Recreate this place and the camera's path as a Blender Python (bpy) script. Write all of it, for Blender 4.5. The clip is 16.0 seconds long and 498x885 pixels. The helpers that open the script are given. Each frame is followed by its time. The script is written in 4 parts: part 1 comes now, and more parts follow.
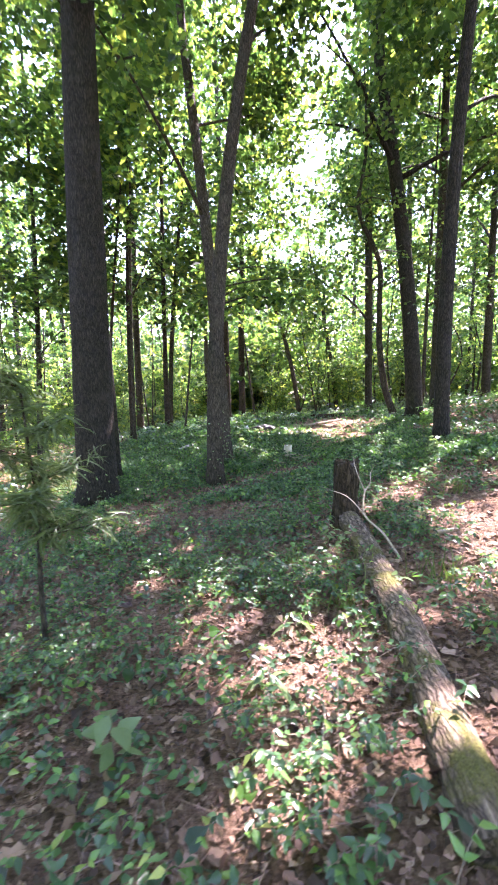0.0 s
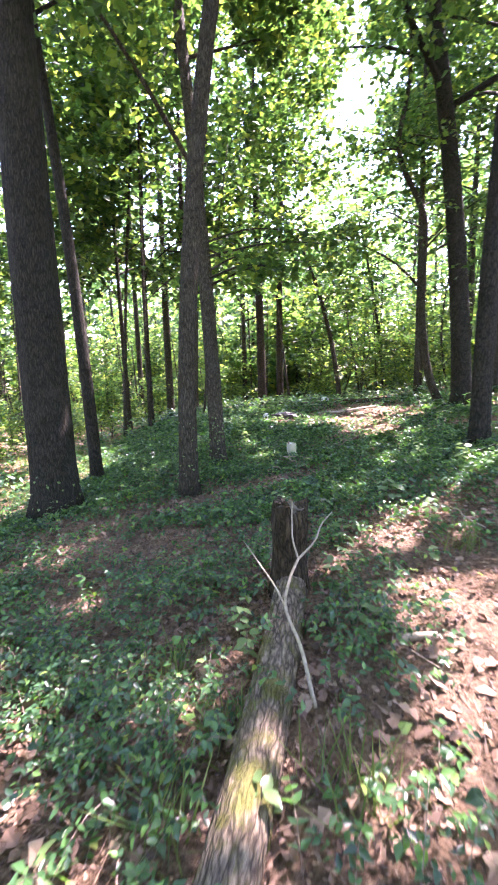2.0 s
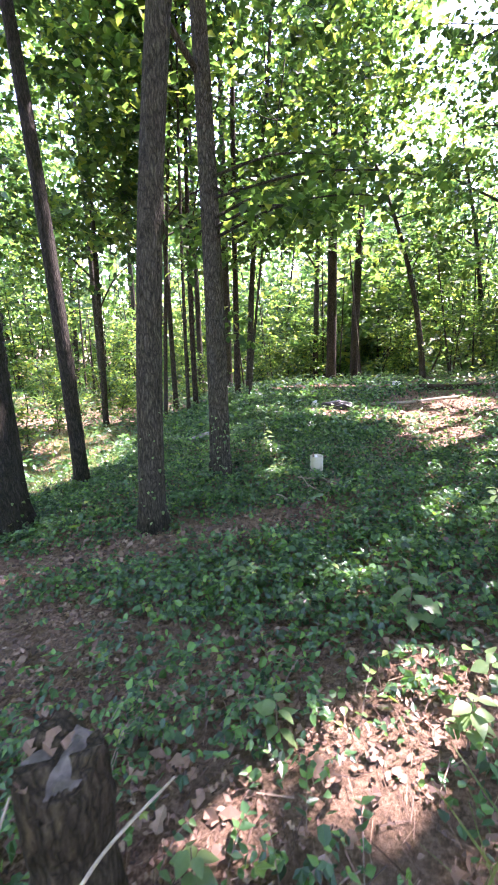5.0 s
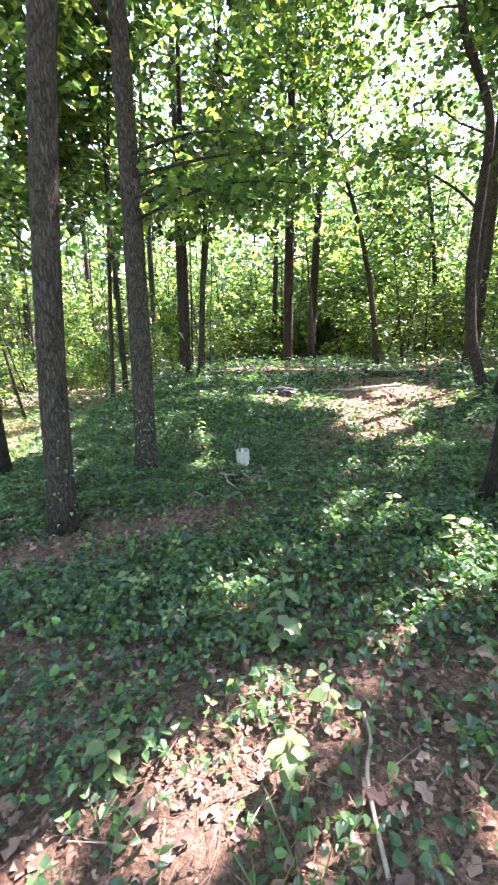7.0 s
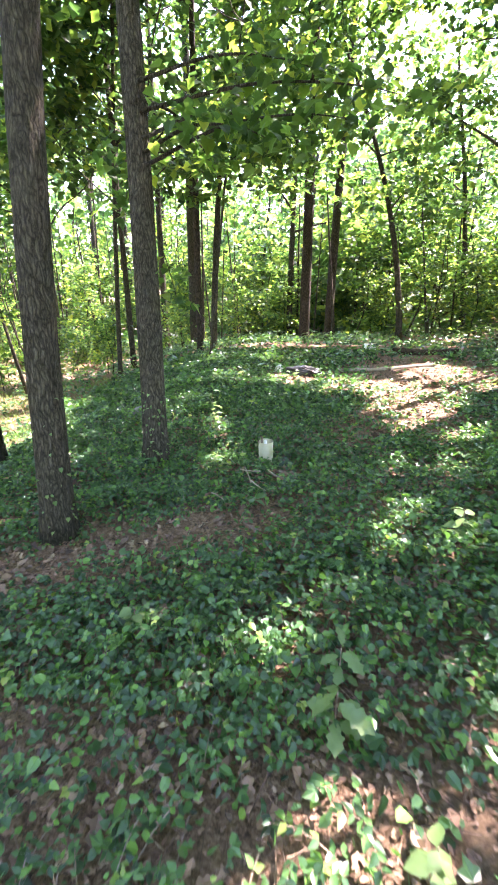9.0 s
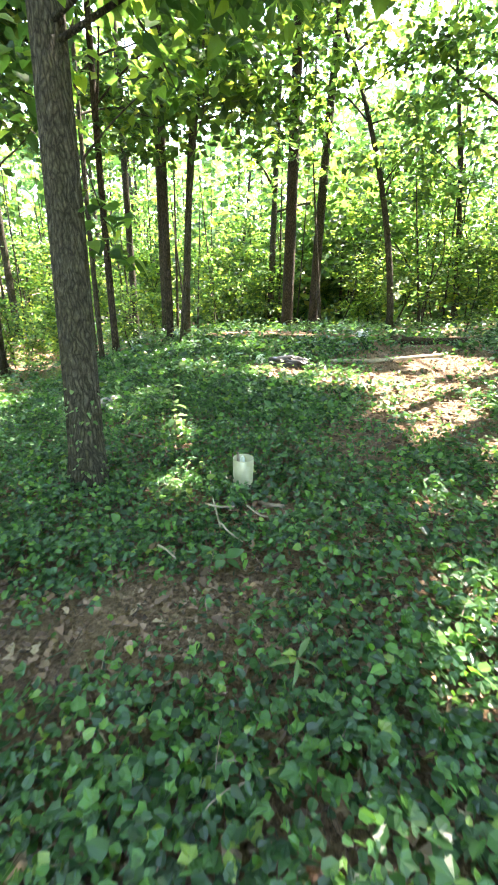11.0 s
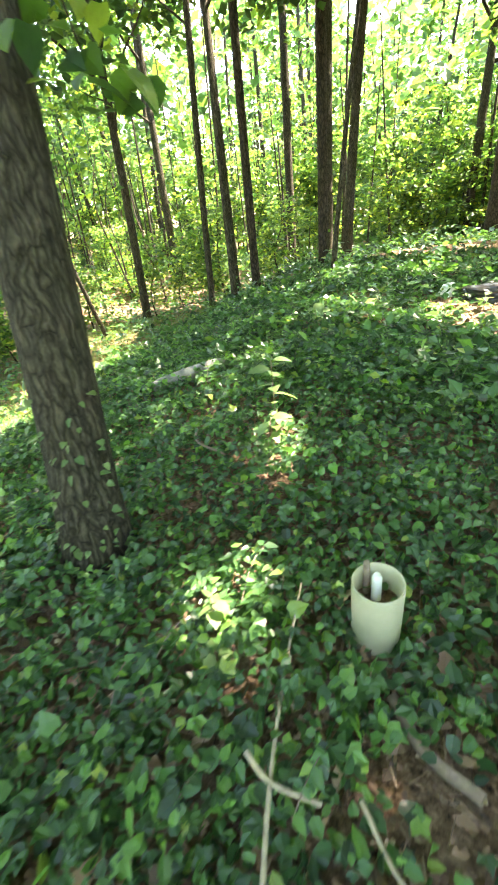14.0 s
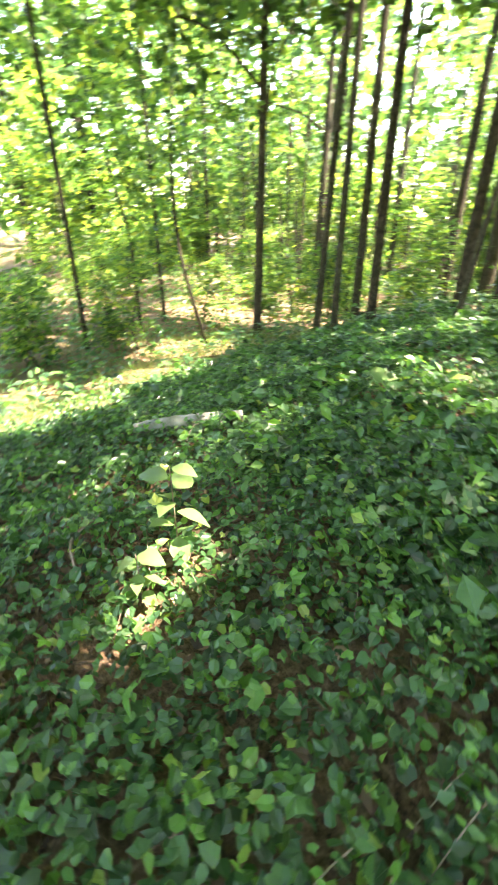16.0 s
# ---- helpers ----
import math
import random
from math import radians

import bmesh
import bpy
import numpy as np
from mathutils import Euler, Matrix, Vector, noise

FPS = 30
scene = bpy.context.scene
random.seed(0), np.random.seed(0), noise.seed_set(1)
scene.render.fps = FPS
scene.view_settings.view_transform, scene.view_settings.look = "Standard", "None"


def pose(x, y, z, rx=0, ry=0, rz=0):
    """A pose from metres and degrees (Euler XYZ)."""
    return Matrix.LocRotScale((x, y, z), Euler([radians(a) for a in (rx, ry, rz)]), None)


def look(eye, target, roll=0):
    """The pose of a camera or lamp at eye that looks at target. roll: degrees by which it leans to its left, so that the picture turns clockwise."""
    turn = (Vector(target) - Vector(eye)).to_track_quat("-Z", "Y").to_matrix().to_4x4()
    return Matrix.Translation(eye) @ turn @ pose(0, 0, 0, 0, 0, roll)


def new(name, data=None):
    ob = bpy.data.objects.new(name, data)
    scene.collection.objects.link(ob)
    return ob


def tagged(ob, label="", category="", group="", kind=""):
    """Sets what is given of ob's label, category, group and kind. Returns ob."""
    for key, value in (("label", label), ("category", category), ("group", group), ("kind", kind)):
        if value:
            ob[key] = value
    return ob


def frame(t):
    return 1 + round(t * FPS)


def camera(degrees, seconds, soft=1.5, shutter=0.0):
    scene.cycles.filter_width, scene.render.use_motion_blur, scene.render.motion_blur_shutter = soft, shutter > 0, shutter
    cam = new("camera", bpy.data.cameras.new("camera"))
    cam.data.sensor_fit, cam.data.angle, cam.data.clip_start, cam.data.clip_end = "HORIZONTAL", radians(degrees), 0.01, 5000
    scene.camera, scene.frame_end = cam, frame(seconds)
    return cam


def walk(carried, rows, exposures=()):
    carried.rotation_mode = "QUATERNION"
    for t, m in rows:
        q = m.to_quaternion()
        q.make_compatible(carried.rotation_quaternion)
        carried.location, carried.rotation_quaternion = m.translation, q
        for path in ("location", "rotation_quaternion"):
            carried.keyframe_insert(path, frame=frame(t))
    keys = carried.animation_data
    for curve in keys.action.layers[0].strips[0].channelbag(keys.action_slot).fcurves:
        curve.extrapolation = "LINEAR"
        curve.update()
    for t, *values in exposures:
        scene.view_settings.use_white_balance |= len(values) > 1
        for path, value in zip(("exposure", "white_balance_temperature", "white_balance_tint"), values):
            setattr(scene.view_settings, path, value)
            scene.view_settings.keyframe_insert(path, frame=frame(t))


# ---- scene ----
cam = camera(60.9, 16.0, soft=1.8, shutter=0.4)

PATH = [
    (0, (0.046, -0.123, 1.424), (0.03, 1.86, 1.164), -1.3),
    (0.5, (0.364, 0.119, 1.482), (0.364, 2.087, 1.13), -0.7),
    (1, (0.754, 0.487, 1.453), (0.747, 2.453, 1.084), 2.2),
    (1.5, (0.994, 0.864, 1.564), (0.838, 2.823, 1.188), -1.4),
    (2, (1.158, 1.294, 1.624), (0.866, 3.237, 1.255), -1.9),
    (2.5, (1.222, 1.767, 1.618), (0.785, 3.68, 1.229), -0.0),
    (3, (1.389, 2.172, 1.65), (1.001, 4.084, 1.21), -1.6),
    (3.5, (1.591, 2.512, 1.745), (1.137, 4.407, 1.295), -1.6),
    (4, (1.685, 2.815, 1.721), (1.128, 4.682, 1.269), 0.1),
    (4.2, (1.709, 2.973, 1.713), (1.103, 4.823, 1.252), -0.8),
    (6.3, (2.222, 3.741, 1.926), (1.511, 5.527, 1.372), -1.9),
    (6.5, (2.284, 3.745, 1.941), (1.614, 5.54, 1.365), -1.6),
    (7, (2.354, 3.781, 1.966), (1.821, 5.61, 1.356), -0.3),
    (7.5, (2.266, 3.872, 1.938), (1.847, 5.719, 1.296), 0.7),
    (8, (2.191, 3.939, 1.897), (1.798, 5.772, 1.203), 0.6),
    (8.5, (2.117, 4.123, 1.876), (1.648, 5.922, 1.138), -0.2),
    (8.7, (2.063, 4.239, 1.917), (1.502, 6.02, 1.199), 0.0),
    (10.8, (1.643, 5.686, 1.588), (1.141, 7.481, 0.862), 0.9),
    (11, (1.634, 5.8, 1.57), (1.165, 7.596, 0.824), 0.9),
    (11.5, (1.508, 6.208, 1.528), (0.821, 7.973, 0.886), -0.3),
    (12, (1.425, 6.555, 1.47), (0.657, 8.243, 0.721), -1.3),
    (12.5, (1.357, 6.905, 1.422), (0.759, 8.639, 0.625), -0.2),
    (13, (1.251, 7.166, 1.341), (0.353, 8.682, 0.395), -4.5),
    (13.5, (1.156, 7.459, 1.327), (-0.08, 8.671, 0.326), -6.3),
    (14, (1.118, 7.877, 1.281), (0.012, 9.211, 0.283), -7.0),
    (14.5, (1.113, 8.188, 1.253), (-0.028, 9.423, 0.17), -5.8),
    (15, (1.13, 8.498, 1.269), (-0.206, 9.53, 0.197), -7.5),
    (15.5, (1.085, 8.982, 1.284), (-0.26, 10.062, 0.271), -2.3),
    (15.9, (1.098, 9.28, 1.29), (-0.362, 10.283, 0.362), -2.1),
    (16, (1.107, 9.35, 1.29), (-0.397, 10.281, 0.357), -0.8),
]
walk(cam, [(t, look(eye, target, roll)) for t, eye, target, roll in PATH], ((0, 4.0, 6200, 48), (4, 3.95, 6150, 47), (8.5, 4.3, 6450, 40), (11, 4.5, 7050, 17), (16, 4.62, 8100, 14)))

# ---- light ----
SUN_AZ, SUN_EL = 40.0, 61.0          # degrees to the right of +y, and above the horizon
SUN = Vector((math.sin(radians(SUN_AZ)) * math.cos(radians(SUN_EL)),
              math.cos(radians(SUN_AZ)) * math.cos(radians(SUN_EL)), math.sin(radians(SUN_EL))))
world = bpy.data.worlds.new("sky")
scene.world = world
world.use_nodes = True
wt = world.node_tree
sky = wt.nodes.new("ShaderNodeTexSky")
sky.sky_type, sky.sun_disc = "NISHITA", False
sky.sun_elevation, sky.sun_rotation = radians(SUN_EL), radians(SUN_AZ)
sky.dust_density, sky.air_density = 0.6, 1.2
wt.links.new(sky.outputs[0], wt.nodes["Background"].inputs[0])
wt.nodes["Background"].inputs[1].default_value = 0.15
sun_lamp = bpy.data.lights.new("sun", "SUN")
sun_lamp.energy, sun_lamp.angle, sun_lamp.color = 3.4, radians(0.55), (1.0, 0.94, 0.84)
new("sun", sun_lamp).matrix_world = look(SUN * 60, (0, 0, 0))

# ---- materials ----


def material(name):
    m = bpy.data.materials.new(name)
    m.use_nodes = True
    return m, m.node_tree.nodes, m.node_tree.links, m.node_tree.nodes["Principled BSDF"]


def ramp(nodes, links, source, stops):
    r = nodes.new("ShaderNodeValToRGB")
    while len(r.color_ramp.elements) < len(stops):
        r.color_ramp.elements.new(0.5)
    for e, (p, c) in zip(r.color_ramp.elements, stops):
        e.position, e.color = p, (*c, 1)
    links.new(source, r.inputs[0])
    return r.outputs[0]


def noise_out(nodes, links, scale, detail=4.0, stretch=(1, 1, 1), rough=0.6):
    co = nodes.new("ShaderNodeTexCoord")
    mp = nodes.new("ShaderNodeMapping")
    mp.inputs["Scale"].default_value = stretch
    n = nodes.new("ShaderNodeTexNoise")
    n.inputs["Scale"].default_value, n.inputs["Detail"].default_value, n.inputs["Roughness"].default_value = scale, detail, rough
    links.new(co.outputs["Object"], mp.inputs[0])
    links.new(mp.outputs[0], n.inputs[0])
    return n.outputs[0]


def mixed(nodes, links, fac, a, b, mode="MIX"):
    m = nodes.new("ShaderNodeMix")
    m.data_type, m.blend_type = "RGBA", mode
    for sock, v in ((m.inputs[0], fac), (m.inputs[6], a), (m.inputs[7], b)):
        if isinstance(v, (int, float)):
            sock.default_value = v
        elif isinstance(v, tuple):
            sock.default_value = (*v, 1)
        else:
            links.new(v, sock)
    return m.outputs[2]


def bump(nodes, links, bsdf, source, strength, distance):
    b = nodes.new("ShaderNodeBump")
    b.inputs["Strength"].default_value, b.inputs["Distance"].default_value = strength, distance
    links.new(source, b.inputs["Height"])
    links.new(b.outputs[0], bsdf.inputs["Normal"])


def leaf_material(name, stops, glow, through_share=0.45, rough=0.45, gloss=0.4):
    """Green leaves: each leaf its own tone, with light passing through the blade."""
    m, n, l, p = material(name)
    geo = n.new("ShaderNodeNewGeometry")
    tone = ramp(n, l, geo.outputs["Random Per Island"], stops)
    vein = noise_out(n, l, 60, 2)
    col = mixed(n, l, 0.25, tone, ramp(n, l, vein, [(0.3, (0.5, 0.5, 0.5)), (0.7, (1, 1, 1))]), "MULTIPLY")
    l.new(col, p.inputs["Base Color"])
    p.inputs["Roughness"].default_value = rough
    p.inputs["Specular IOR Level"].default_value = gloss
    t = n.new("ShaderNodeBsdfTranslucent")
    l.new(mixed(n, l, 1.0, col, glow, "MULTIPLY"), t.inputs[0])
    mx = n.new("ShaderNodeMixShader")
    mx.inputs[0].default_value = through_share
    l.new(p.outputs[0], mx.inputs[1])
    l.new(t.outputs[0], mx.inputs[2])
    l.new(mx.outputs[0], n["Material Output"].inputs[0])
    return m


def dry_leaf_material(name, stops):
    m, n, l, p = material(name)
    geo = n.new("ShaderNodeNewGeometry")
    tone = ramp(n, l, geo.outputs["Random Per Island"], stops)
    col = mixed(n, l, 0.5, tone, ramp(n, l, noise_out(n, l, 45, 3), [(0.3, (0.55, 0.5, 0.45)), (0.7, (1, 1, 1))]), "MULTIPLY")
    l.new(col, p.inputs["Base Color"])
    p.inputs["Roughness"].default_value = 0.75
    return m


def bark_material(name, dark, light, moss=None, grain=(42, 42, 5.5), relief=0.018):
    """Bark of long plates parted by furrows, with a fine grain, paler lichen and, where asked, moss."""
    m, n, l, p = material(name)
    co, mp, warp = n.new("ShaderNodeTexCoord"), n.new("ShaderNodeMapping"), n.new("ShaderNodeTexNoise")
    warp.inputs["Scale"].default_value, warp.inputs["Detail"].default_value = 7.0, 3.0
    l.new(co.outputs["Object"], warp.inputs[0])
    shifted = mixed(n, l, 0.09, co.outputs["Object"], warp.outputs[1], "ADD")
    mp.inputs["Scale"].default_value = grain
    l.new(shifted, mp.inputs[0])
    plates = n.new("ShaderNodeTexVoronoi")
    plates.feature = "DISTANCE_TO_EDGE"
    plates.inputs["Scale"].default_value = 1.0
    l.new(mp.outputs[0], plates.inputs[0])
    furrow = ramp(n, l, plates.outputs[0], [(0.0, (0.14, 0.14, 0.14)), (0.12, (0.5, 0.5, 0.5)), (0.4, (1, 1, 1))])
    fibre = noise_out(n, l, 3.2, 6, grain, 0.75)
    col = ramp(n, l, fibre, [(0.3, dark), (0.72, light)])
    col = mixed(n, l, 0.9, col, furrow, "MULTIPLY")
    blotch = noise_out(n, l, 3.1, 6, rough=0.7)
    col = mixed(n, l, ramp(n, l, blotch, [(0.52, (0, 0, 0)), (0.75, (0.14, 0.14, 0.14))]), col, tuple(min(1, c * 1.3 + 0.02) for c in light))
    if moss:
        tufts = noise_out(n, l, 130, 4, rough=0.8)
        cushion = ramp(n, l, tufts, [(0.35, tuple(c * 0.35 for c in moss)), (0.65, tuple(c * 1.7 for c in moss))])
        col = mixed(n, l, ramp(n, l, noise_out(n, l, 3.4, 8, rough=0.72), [(0.49, (0, 0, 0)), (0.58, (0.9, 0.9, 0.9))]), col, cushion)
    l.new(col, p.inputs["Base Color"])
    p.inputs["Roughness"].default_value = 0.9
    p.inputs["Specular IOR Level"].default_value = 0.2
    bump(n, l, p, mixed(n, l, 0.35, furrow, fibre), 1.0, relief)
    return m


def plain_material(name, a, b, scale, rough=0.7, relief=0.3, spec=0.4):
    m, n, l, p = material(name)
    src = noise_out(n, l, scale, 5)
    l.new(ramp(n, l, src, [(0.3, a), (0.7, b)]), p.inputs["Base Color"])
    p.inputs["Roughness"].default_value = rough
    p.inputs["Specular IOR Level"].default_value = spec
    bump(n, l, p, src, relief, 0.01)
    return m


def ground_material():
    """Bare woodland soil under needles and leaf crumbs."""
    m, n, l, p = material("forest_soil")
    fine = noise_out(n, l, 38, 8, rough=0.75)
    col = ramp(n, l, fine, [(0.36, (0.03, 0.018, 0.013)), (0.5, (0.2, 0.132, 0.086)), (0.66, (0.43, 0.305, 0.215))])
    needles = noise_out(n, l, 22, 3, (1, 9, 1))
    col = mixed(n, l, 0.5, col, ramp(n, l, needles, [(0.35, (0.45, 0.4, 0.38)), (0.62, (1.25, 1.1, 1.0))]), "MULTIPLY")
    broad = noise_out(n, l, 0.9, 4)
    col = mixed(n, l, ramp(n, l, broad, [(0.4, (0, 0, 0)), (0.65, (0.6, 0.6, 0.6))]), col, (0.17, 0.12, 0.076))
    l.new(col, p.inputs["Base Color"])
    p.inputs["Roughness"].default_value = 0.95
    p.inputs["Specular IOR Level"].default_value = 0.15
    bump(n, l, p, fine, 1.0, 0.06)
    return m


GREEN = [(0.0, (0.012, 0.034, 0.015)), (0.45, (0.03, 0.074, 0.024)), (0.8, (0.06, 0.12, 0.032)), (1.0, (0.14, 0.19, 0.04))]
GROUND_GREEN = [(0.0, (0.014, 0.038, 0.019)), (0.35, (0.031, 0.087, 0.033)), (0.75, (0.062, 0.15, 0.05)), (0.95, (0.11, 0.25, 0.055)), (1.0, (0.22, 0.28, 0.07))]
MAT_CANOPY = leaf_material("canopy_leaf", GREEN, (3.7, 3.3, 1.5), 0.52)
MAT_UNDER = leaf_material("understorey_leaf", [(p, tuple(c * 1.15 for c in q)) for p, q in GREEN], (4.2, 3.6, 1.7), 0.58)
MAT_FAR = leaf_material("far_leaf", [(p, tuple(c * 1.15 for c in q)) for p, q in GREEN], (3.7, 3.2, 2.0), 0.55)
MAT_NEEDLE = leaf_material("needle", [(0, (0.05, 0.09, 0.035)), (1, (0.1, 0.15, 0.05))], (1.8, 1.9, 1.0), 0.35)
MAT_COVER = leaf_material("creeper_leaf", GROUND_GREEN, (2.1, 2.2, 0.9), 0.36, 0.34, 0.5)
MAT_SEEDLING = leaf_material("seedling_leaf", [(0, (0.06, 0.13, 0.045)), (1, (0.15, 0.22, 0.085))], (1.9, 2.0, 1.3), 0.35, 0.35)
MAT_GRASS = leaf_material("grass_blade", [(0, (0.06, 0.11, 0.03)), (1, (0.16, 0.2, 0.06))], (1.8, 1.9, 1.0), 0.4)
MAT_LITTER = dry_leaf_material("dry_leaf", [(0.0, (0.04, 0.023, 0.014)), (0.45, (0.15, 0.088, 0.054)), (0.85, (0.27, 0.17, 0.11)), (1.0, (0.36, 0.26, 0.175))])
MAT_BARK = bark_material("dark_bark", (0.018, 0.016, 0.011), (0.15, 0.132, 0.09))
# same bark with its colour darkened, for trunks that stand against the light
MAT_BARK_BACKLIT = bark_material("backlit_bark", (0.012, 0.011, 0.008), (0.088, 0.079, 0.057))
# coarser bark, its colour brightened for light falling on one near trunk
MAT_BARK_LIT = bark_material("lit_bark", (0.023, 0.02, 0.014), (0.18, 0.16, 0.11), grain=(34, 34, 5.0), relief=0.024)
MAT_BARK_RED = bark_material("pine_bark", (0.026, 0.02, 0.014), (0.11, 0.085, 0.062), grain=(24, 24, 7))
MAT_LOG = bark_material("log_bark", (0.05, 0.037, 0.026), (0.4, 0.31, 0.22), (0.085, 0.085, 0.02), (34, 7, 34))
MAT_STUMP = bark_material("stump_bark", (0.018, 0.013, 0.008), (0.14, 0.105, 0.062), grain=(34, 34, 4))
MAT_WOOD = plain_material("cut_wood", (0.05, 0.042, 0.036), (0.15, 0.125, 0.1), 22, 0.9)
MAT_TWIG = plain_material("peeled_twig", (0.19, 0.155, 0.105), (0.4, 0.33, 0.235), 40, 0.7)
MAT_STICK = plain_material("dead_stick", (0.12, 0.085, 0.06), (0.27, 0.2, 0.15), 30, 0.8)
MAT_SILVER = plain_material("weathered_log", (0.1, 0.1, 0.09), (0.26, 0.25, 0.23), 14, 0.8)
MAT_TUBE = plain_material("pale_plastic", (0.37, 0.35, 0.23), (0.49, 0.46, 0.33), 9, 0.45, 0.08)
MAT_WHITE = plain_material("white_plastic", (0.6, 0.59, 0.54), (0.78, 0.77, 0.72), 8, 0.4, 0.2)
MAT_BLACK = plain_material("black_plastic", (0.008, 0.008, 0.009), (0.025, 0.025, 0.027), 10, 0.33, 0.4, 0.45)
MAT_SOIL = ground_material()

# ---- building helpers ----


def link_mesh(name, verts, faces, mat, parent=None, smooth=False):
    """One mesh object from arrays: verts (n, 3) and faces, all with the same number of corners."""
    verts, faces = np.asarray(verts, np.float32), np.asarray(faces, np.int32)
    me = bpy.data.meshes.new(name)
    k = faces.shape[1]
    me.vertices.add(len(verts))
    me.vertices.foreach_set("co", verts.ravel())
    me.loops.add(faces.size)
    me.loops.foreach_set("vertex_index", faces.ravel())
    me.polygons.add(len(faces))
    me.polygons.foreach_set("loop_start", np.arange(0, faces.size, k, dtype=np.int32))
    me.polygons.foreach_set("use_smooth", np.full(len(faces), smooth))
    me.materials.append(mat)
    me.update(calc_edges=True)
    ob = new(name, me)
    if parent:
        ob.parent = parent
    return ob


def thing(name, place, label, category, group=""):
    """An Empty at the thing's base, to carry its parts."""
    ob = new(name)
    ob.empty_display_size = 0.1
    ob.location = place
    return tagged(ob, label, category, group)


def part(name, bm, mat, parent, label=""):
    me = bpy.data.meshes.new(name)
    bm.to_mesh(me)
    bm.free()
    me.materials.append(mat)
    ob = new(name, me)
    ob.parent = parent
    return tagged(ob, label)


def tube_arrays(points, radii, sides, rough=0.0, seed=0, ridge=0.0):
    """A tapering, slightly uneven tube along points, as verts and quads, with both ends closed to a point."""
    rng = np.random.default_rng(seed)
    pts = np.asarray(points, float)
    n = len(pts)
    tan = np.gradient(pts, axis=0)
    tan /= np.linalg.norm(tan, axis=1)[:, None]
    ref = np.array([1.0, 0, 0]) if abs(tan[0][0]) < 0.8 else np.array([0, 1.0, 0])
    u = np.cross(tan, ref)
    u /= np.linalg.norm(u, axis=1)[:, None]
    v = np.cross(tan, u)
    a = np.linspace(0, 2 * np.pi, sides, endpoint=False)
    lobes = sum(rng.uniform(-1, 1) * np.cos(k * a + rng.uniform(0, 6.3)) for k in (2, 3, 5)) / 3
    wob = 1 + rough * (lobes[None, :] + rng.uniform(-1, 1, (n, sides)) * 0.6)
    if ridge:
        drift = rng.normal(0, 1, (n, sides))
        for k in range(1, n):
            drift[k] = 0.86 * drift[k - 1] + 0.5 * drift[k]
        wob = wob + ridge * drift
    r = np.asarray(radii, float)[:, None] * wob
    verts = pts[:, None, :] + r[..., None] * (np.cos(a)[None, :, None] * u[:, None, :] + np.sin(a)[None, :, None] * v[:, None, :])
    verts = np.concatenate([verts.reshape(-1, 3), pts[:1], pts[-1:]])
    i, j = np.meshgrid(np.arange(n - 1), np.arange(sides), indexing="ij")
    k = (j + 1) % sides
    quads = np.stack([i * sides + j, i * sides + k, (i + 1) * sides + k, (i + 1) * sides + j], -1).reshape(-1, 4)
    j = np.arange(sides)
    k = (j + 1) % sides
    base = np.stack([k, j, np.full(sides, n * sides), np.full(sides, n * sides)], -1)
    tip = np.stack([(n - 1) * sides + j, (n - 1) * sides + k, np.full(sides, n * sides + 1), np.full(sides, n * sides + 1)], -1)
    return verts, quads, np.concatenate([base, tip])[:, :3]


def tube(name, points, radii, sides, mat, parent=None, rough=0.0, seed=0, ridge=0.0):
    verts, quads, caps = tube_arrays(points, radii, sides, rough, seed, ridge)
    me = bpy.data.meshes.new(name)
    me.from_pydata(verts.tolist(), [], quads.tolist() + caps.tolist())
    me.polygons.foreach_set("use_smooth", [True] * len(quads) + [False] * len(caps))
    me.materials.append(mat)
    ob = new(name, me)
    if parent:
        ob.parent = parent
    return ob


def smooth_line(points, n):
    """n points along a smooth line through the given ones."""
    p = np.asarray(points, float)
    s = np.linspace(0, len(p) - 1, n)
    i = np.clip(s.astype(int), 0, len(p) - 2)
    f = (s - i)[:, None]
    tan = np.gradient(p, axis=0)
    a, b, ta, tb = p[i], p[i + 1], tan[i], tan[i + 1]
    return (2 * f**3 - 3 * f**2 + 1) * a + (f**3 - 2 * f**2 + f) * ta + (3 * f**2 - 2 * f**3) * b + (f**3 - f**2) * tb


# Leaf outlines: along the midrib (0 to 1), half width, and how far the blade folds or droops.
def blade(widths, fold=0.15, droop=0.12):
    """A leaf blade as two rows of points beside a midrib; verts (m, 3) and quads."""
    n = len(widths)
    verts, quads = [], []
    for i, w in enumerate(widths):
        x = i / (n - 1)
        z = -droop * x * x
        verts += [(x, -w, z + fold * w), (x, 0, z), (x, w, z + fold * w)]
        if i:
            a = 3 * i
            quads += [(a - 3, a - 2, a + 1, a), (a - 2, a - 1, a + 2, a + 1)]
    return np.array(verts), np.array(quads)


DIAMOND = (np.array([(0, 0, 0), (0.5, -0.36, 0.05), (1, 0, -0.08), (0.5, 0.36, 0.05)]), np.array([(0, 1, 2, 3)]))


def folded(x1, w1, x2, w2, fold=0.18, droop=0.12):
    """A leaf of two quads that meet at the midrib."""
    return (np.array([(0, 0, 0), (x1, -w1, fold * w1), (x2, -w2, fold * w2 - droop * 0.4), (1, 0, -droop), (x2, w2, fold * w2 - droop * 0.4), (x1, w1, fold * w1)]),
            np.array([(0, 1, 2, 3), (3, 4, 5, 0)]))


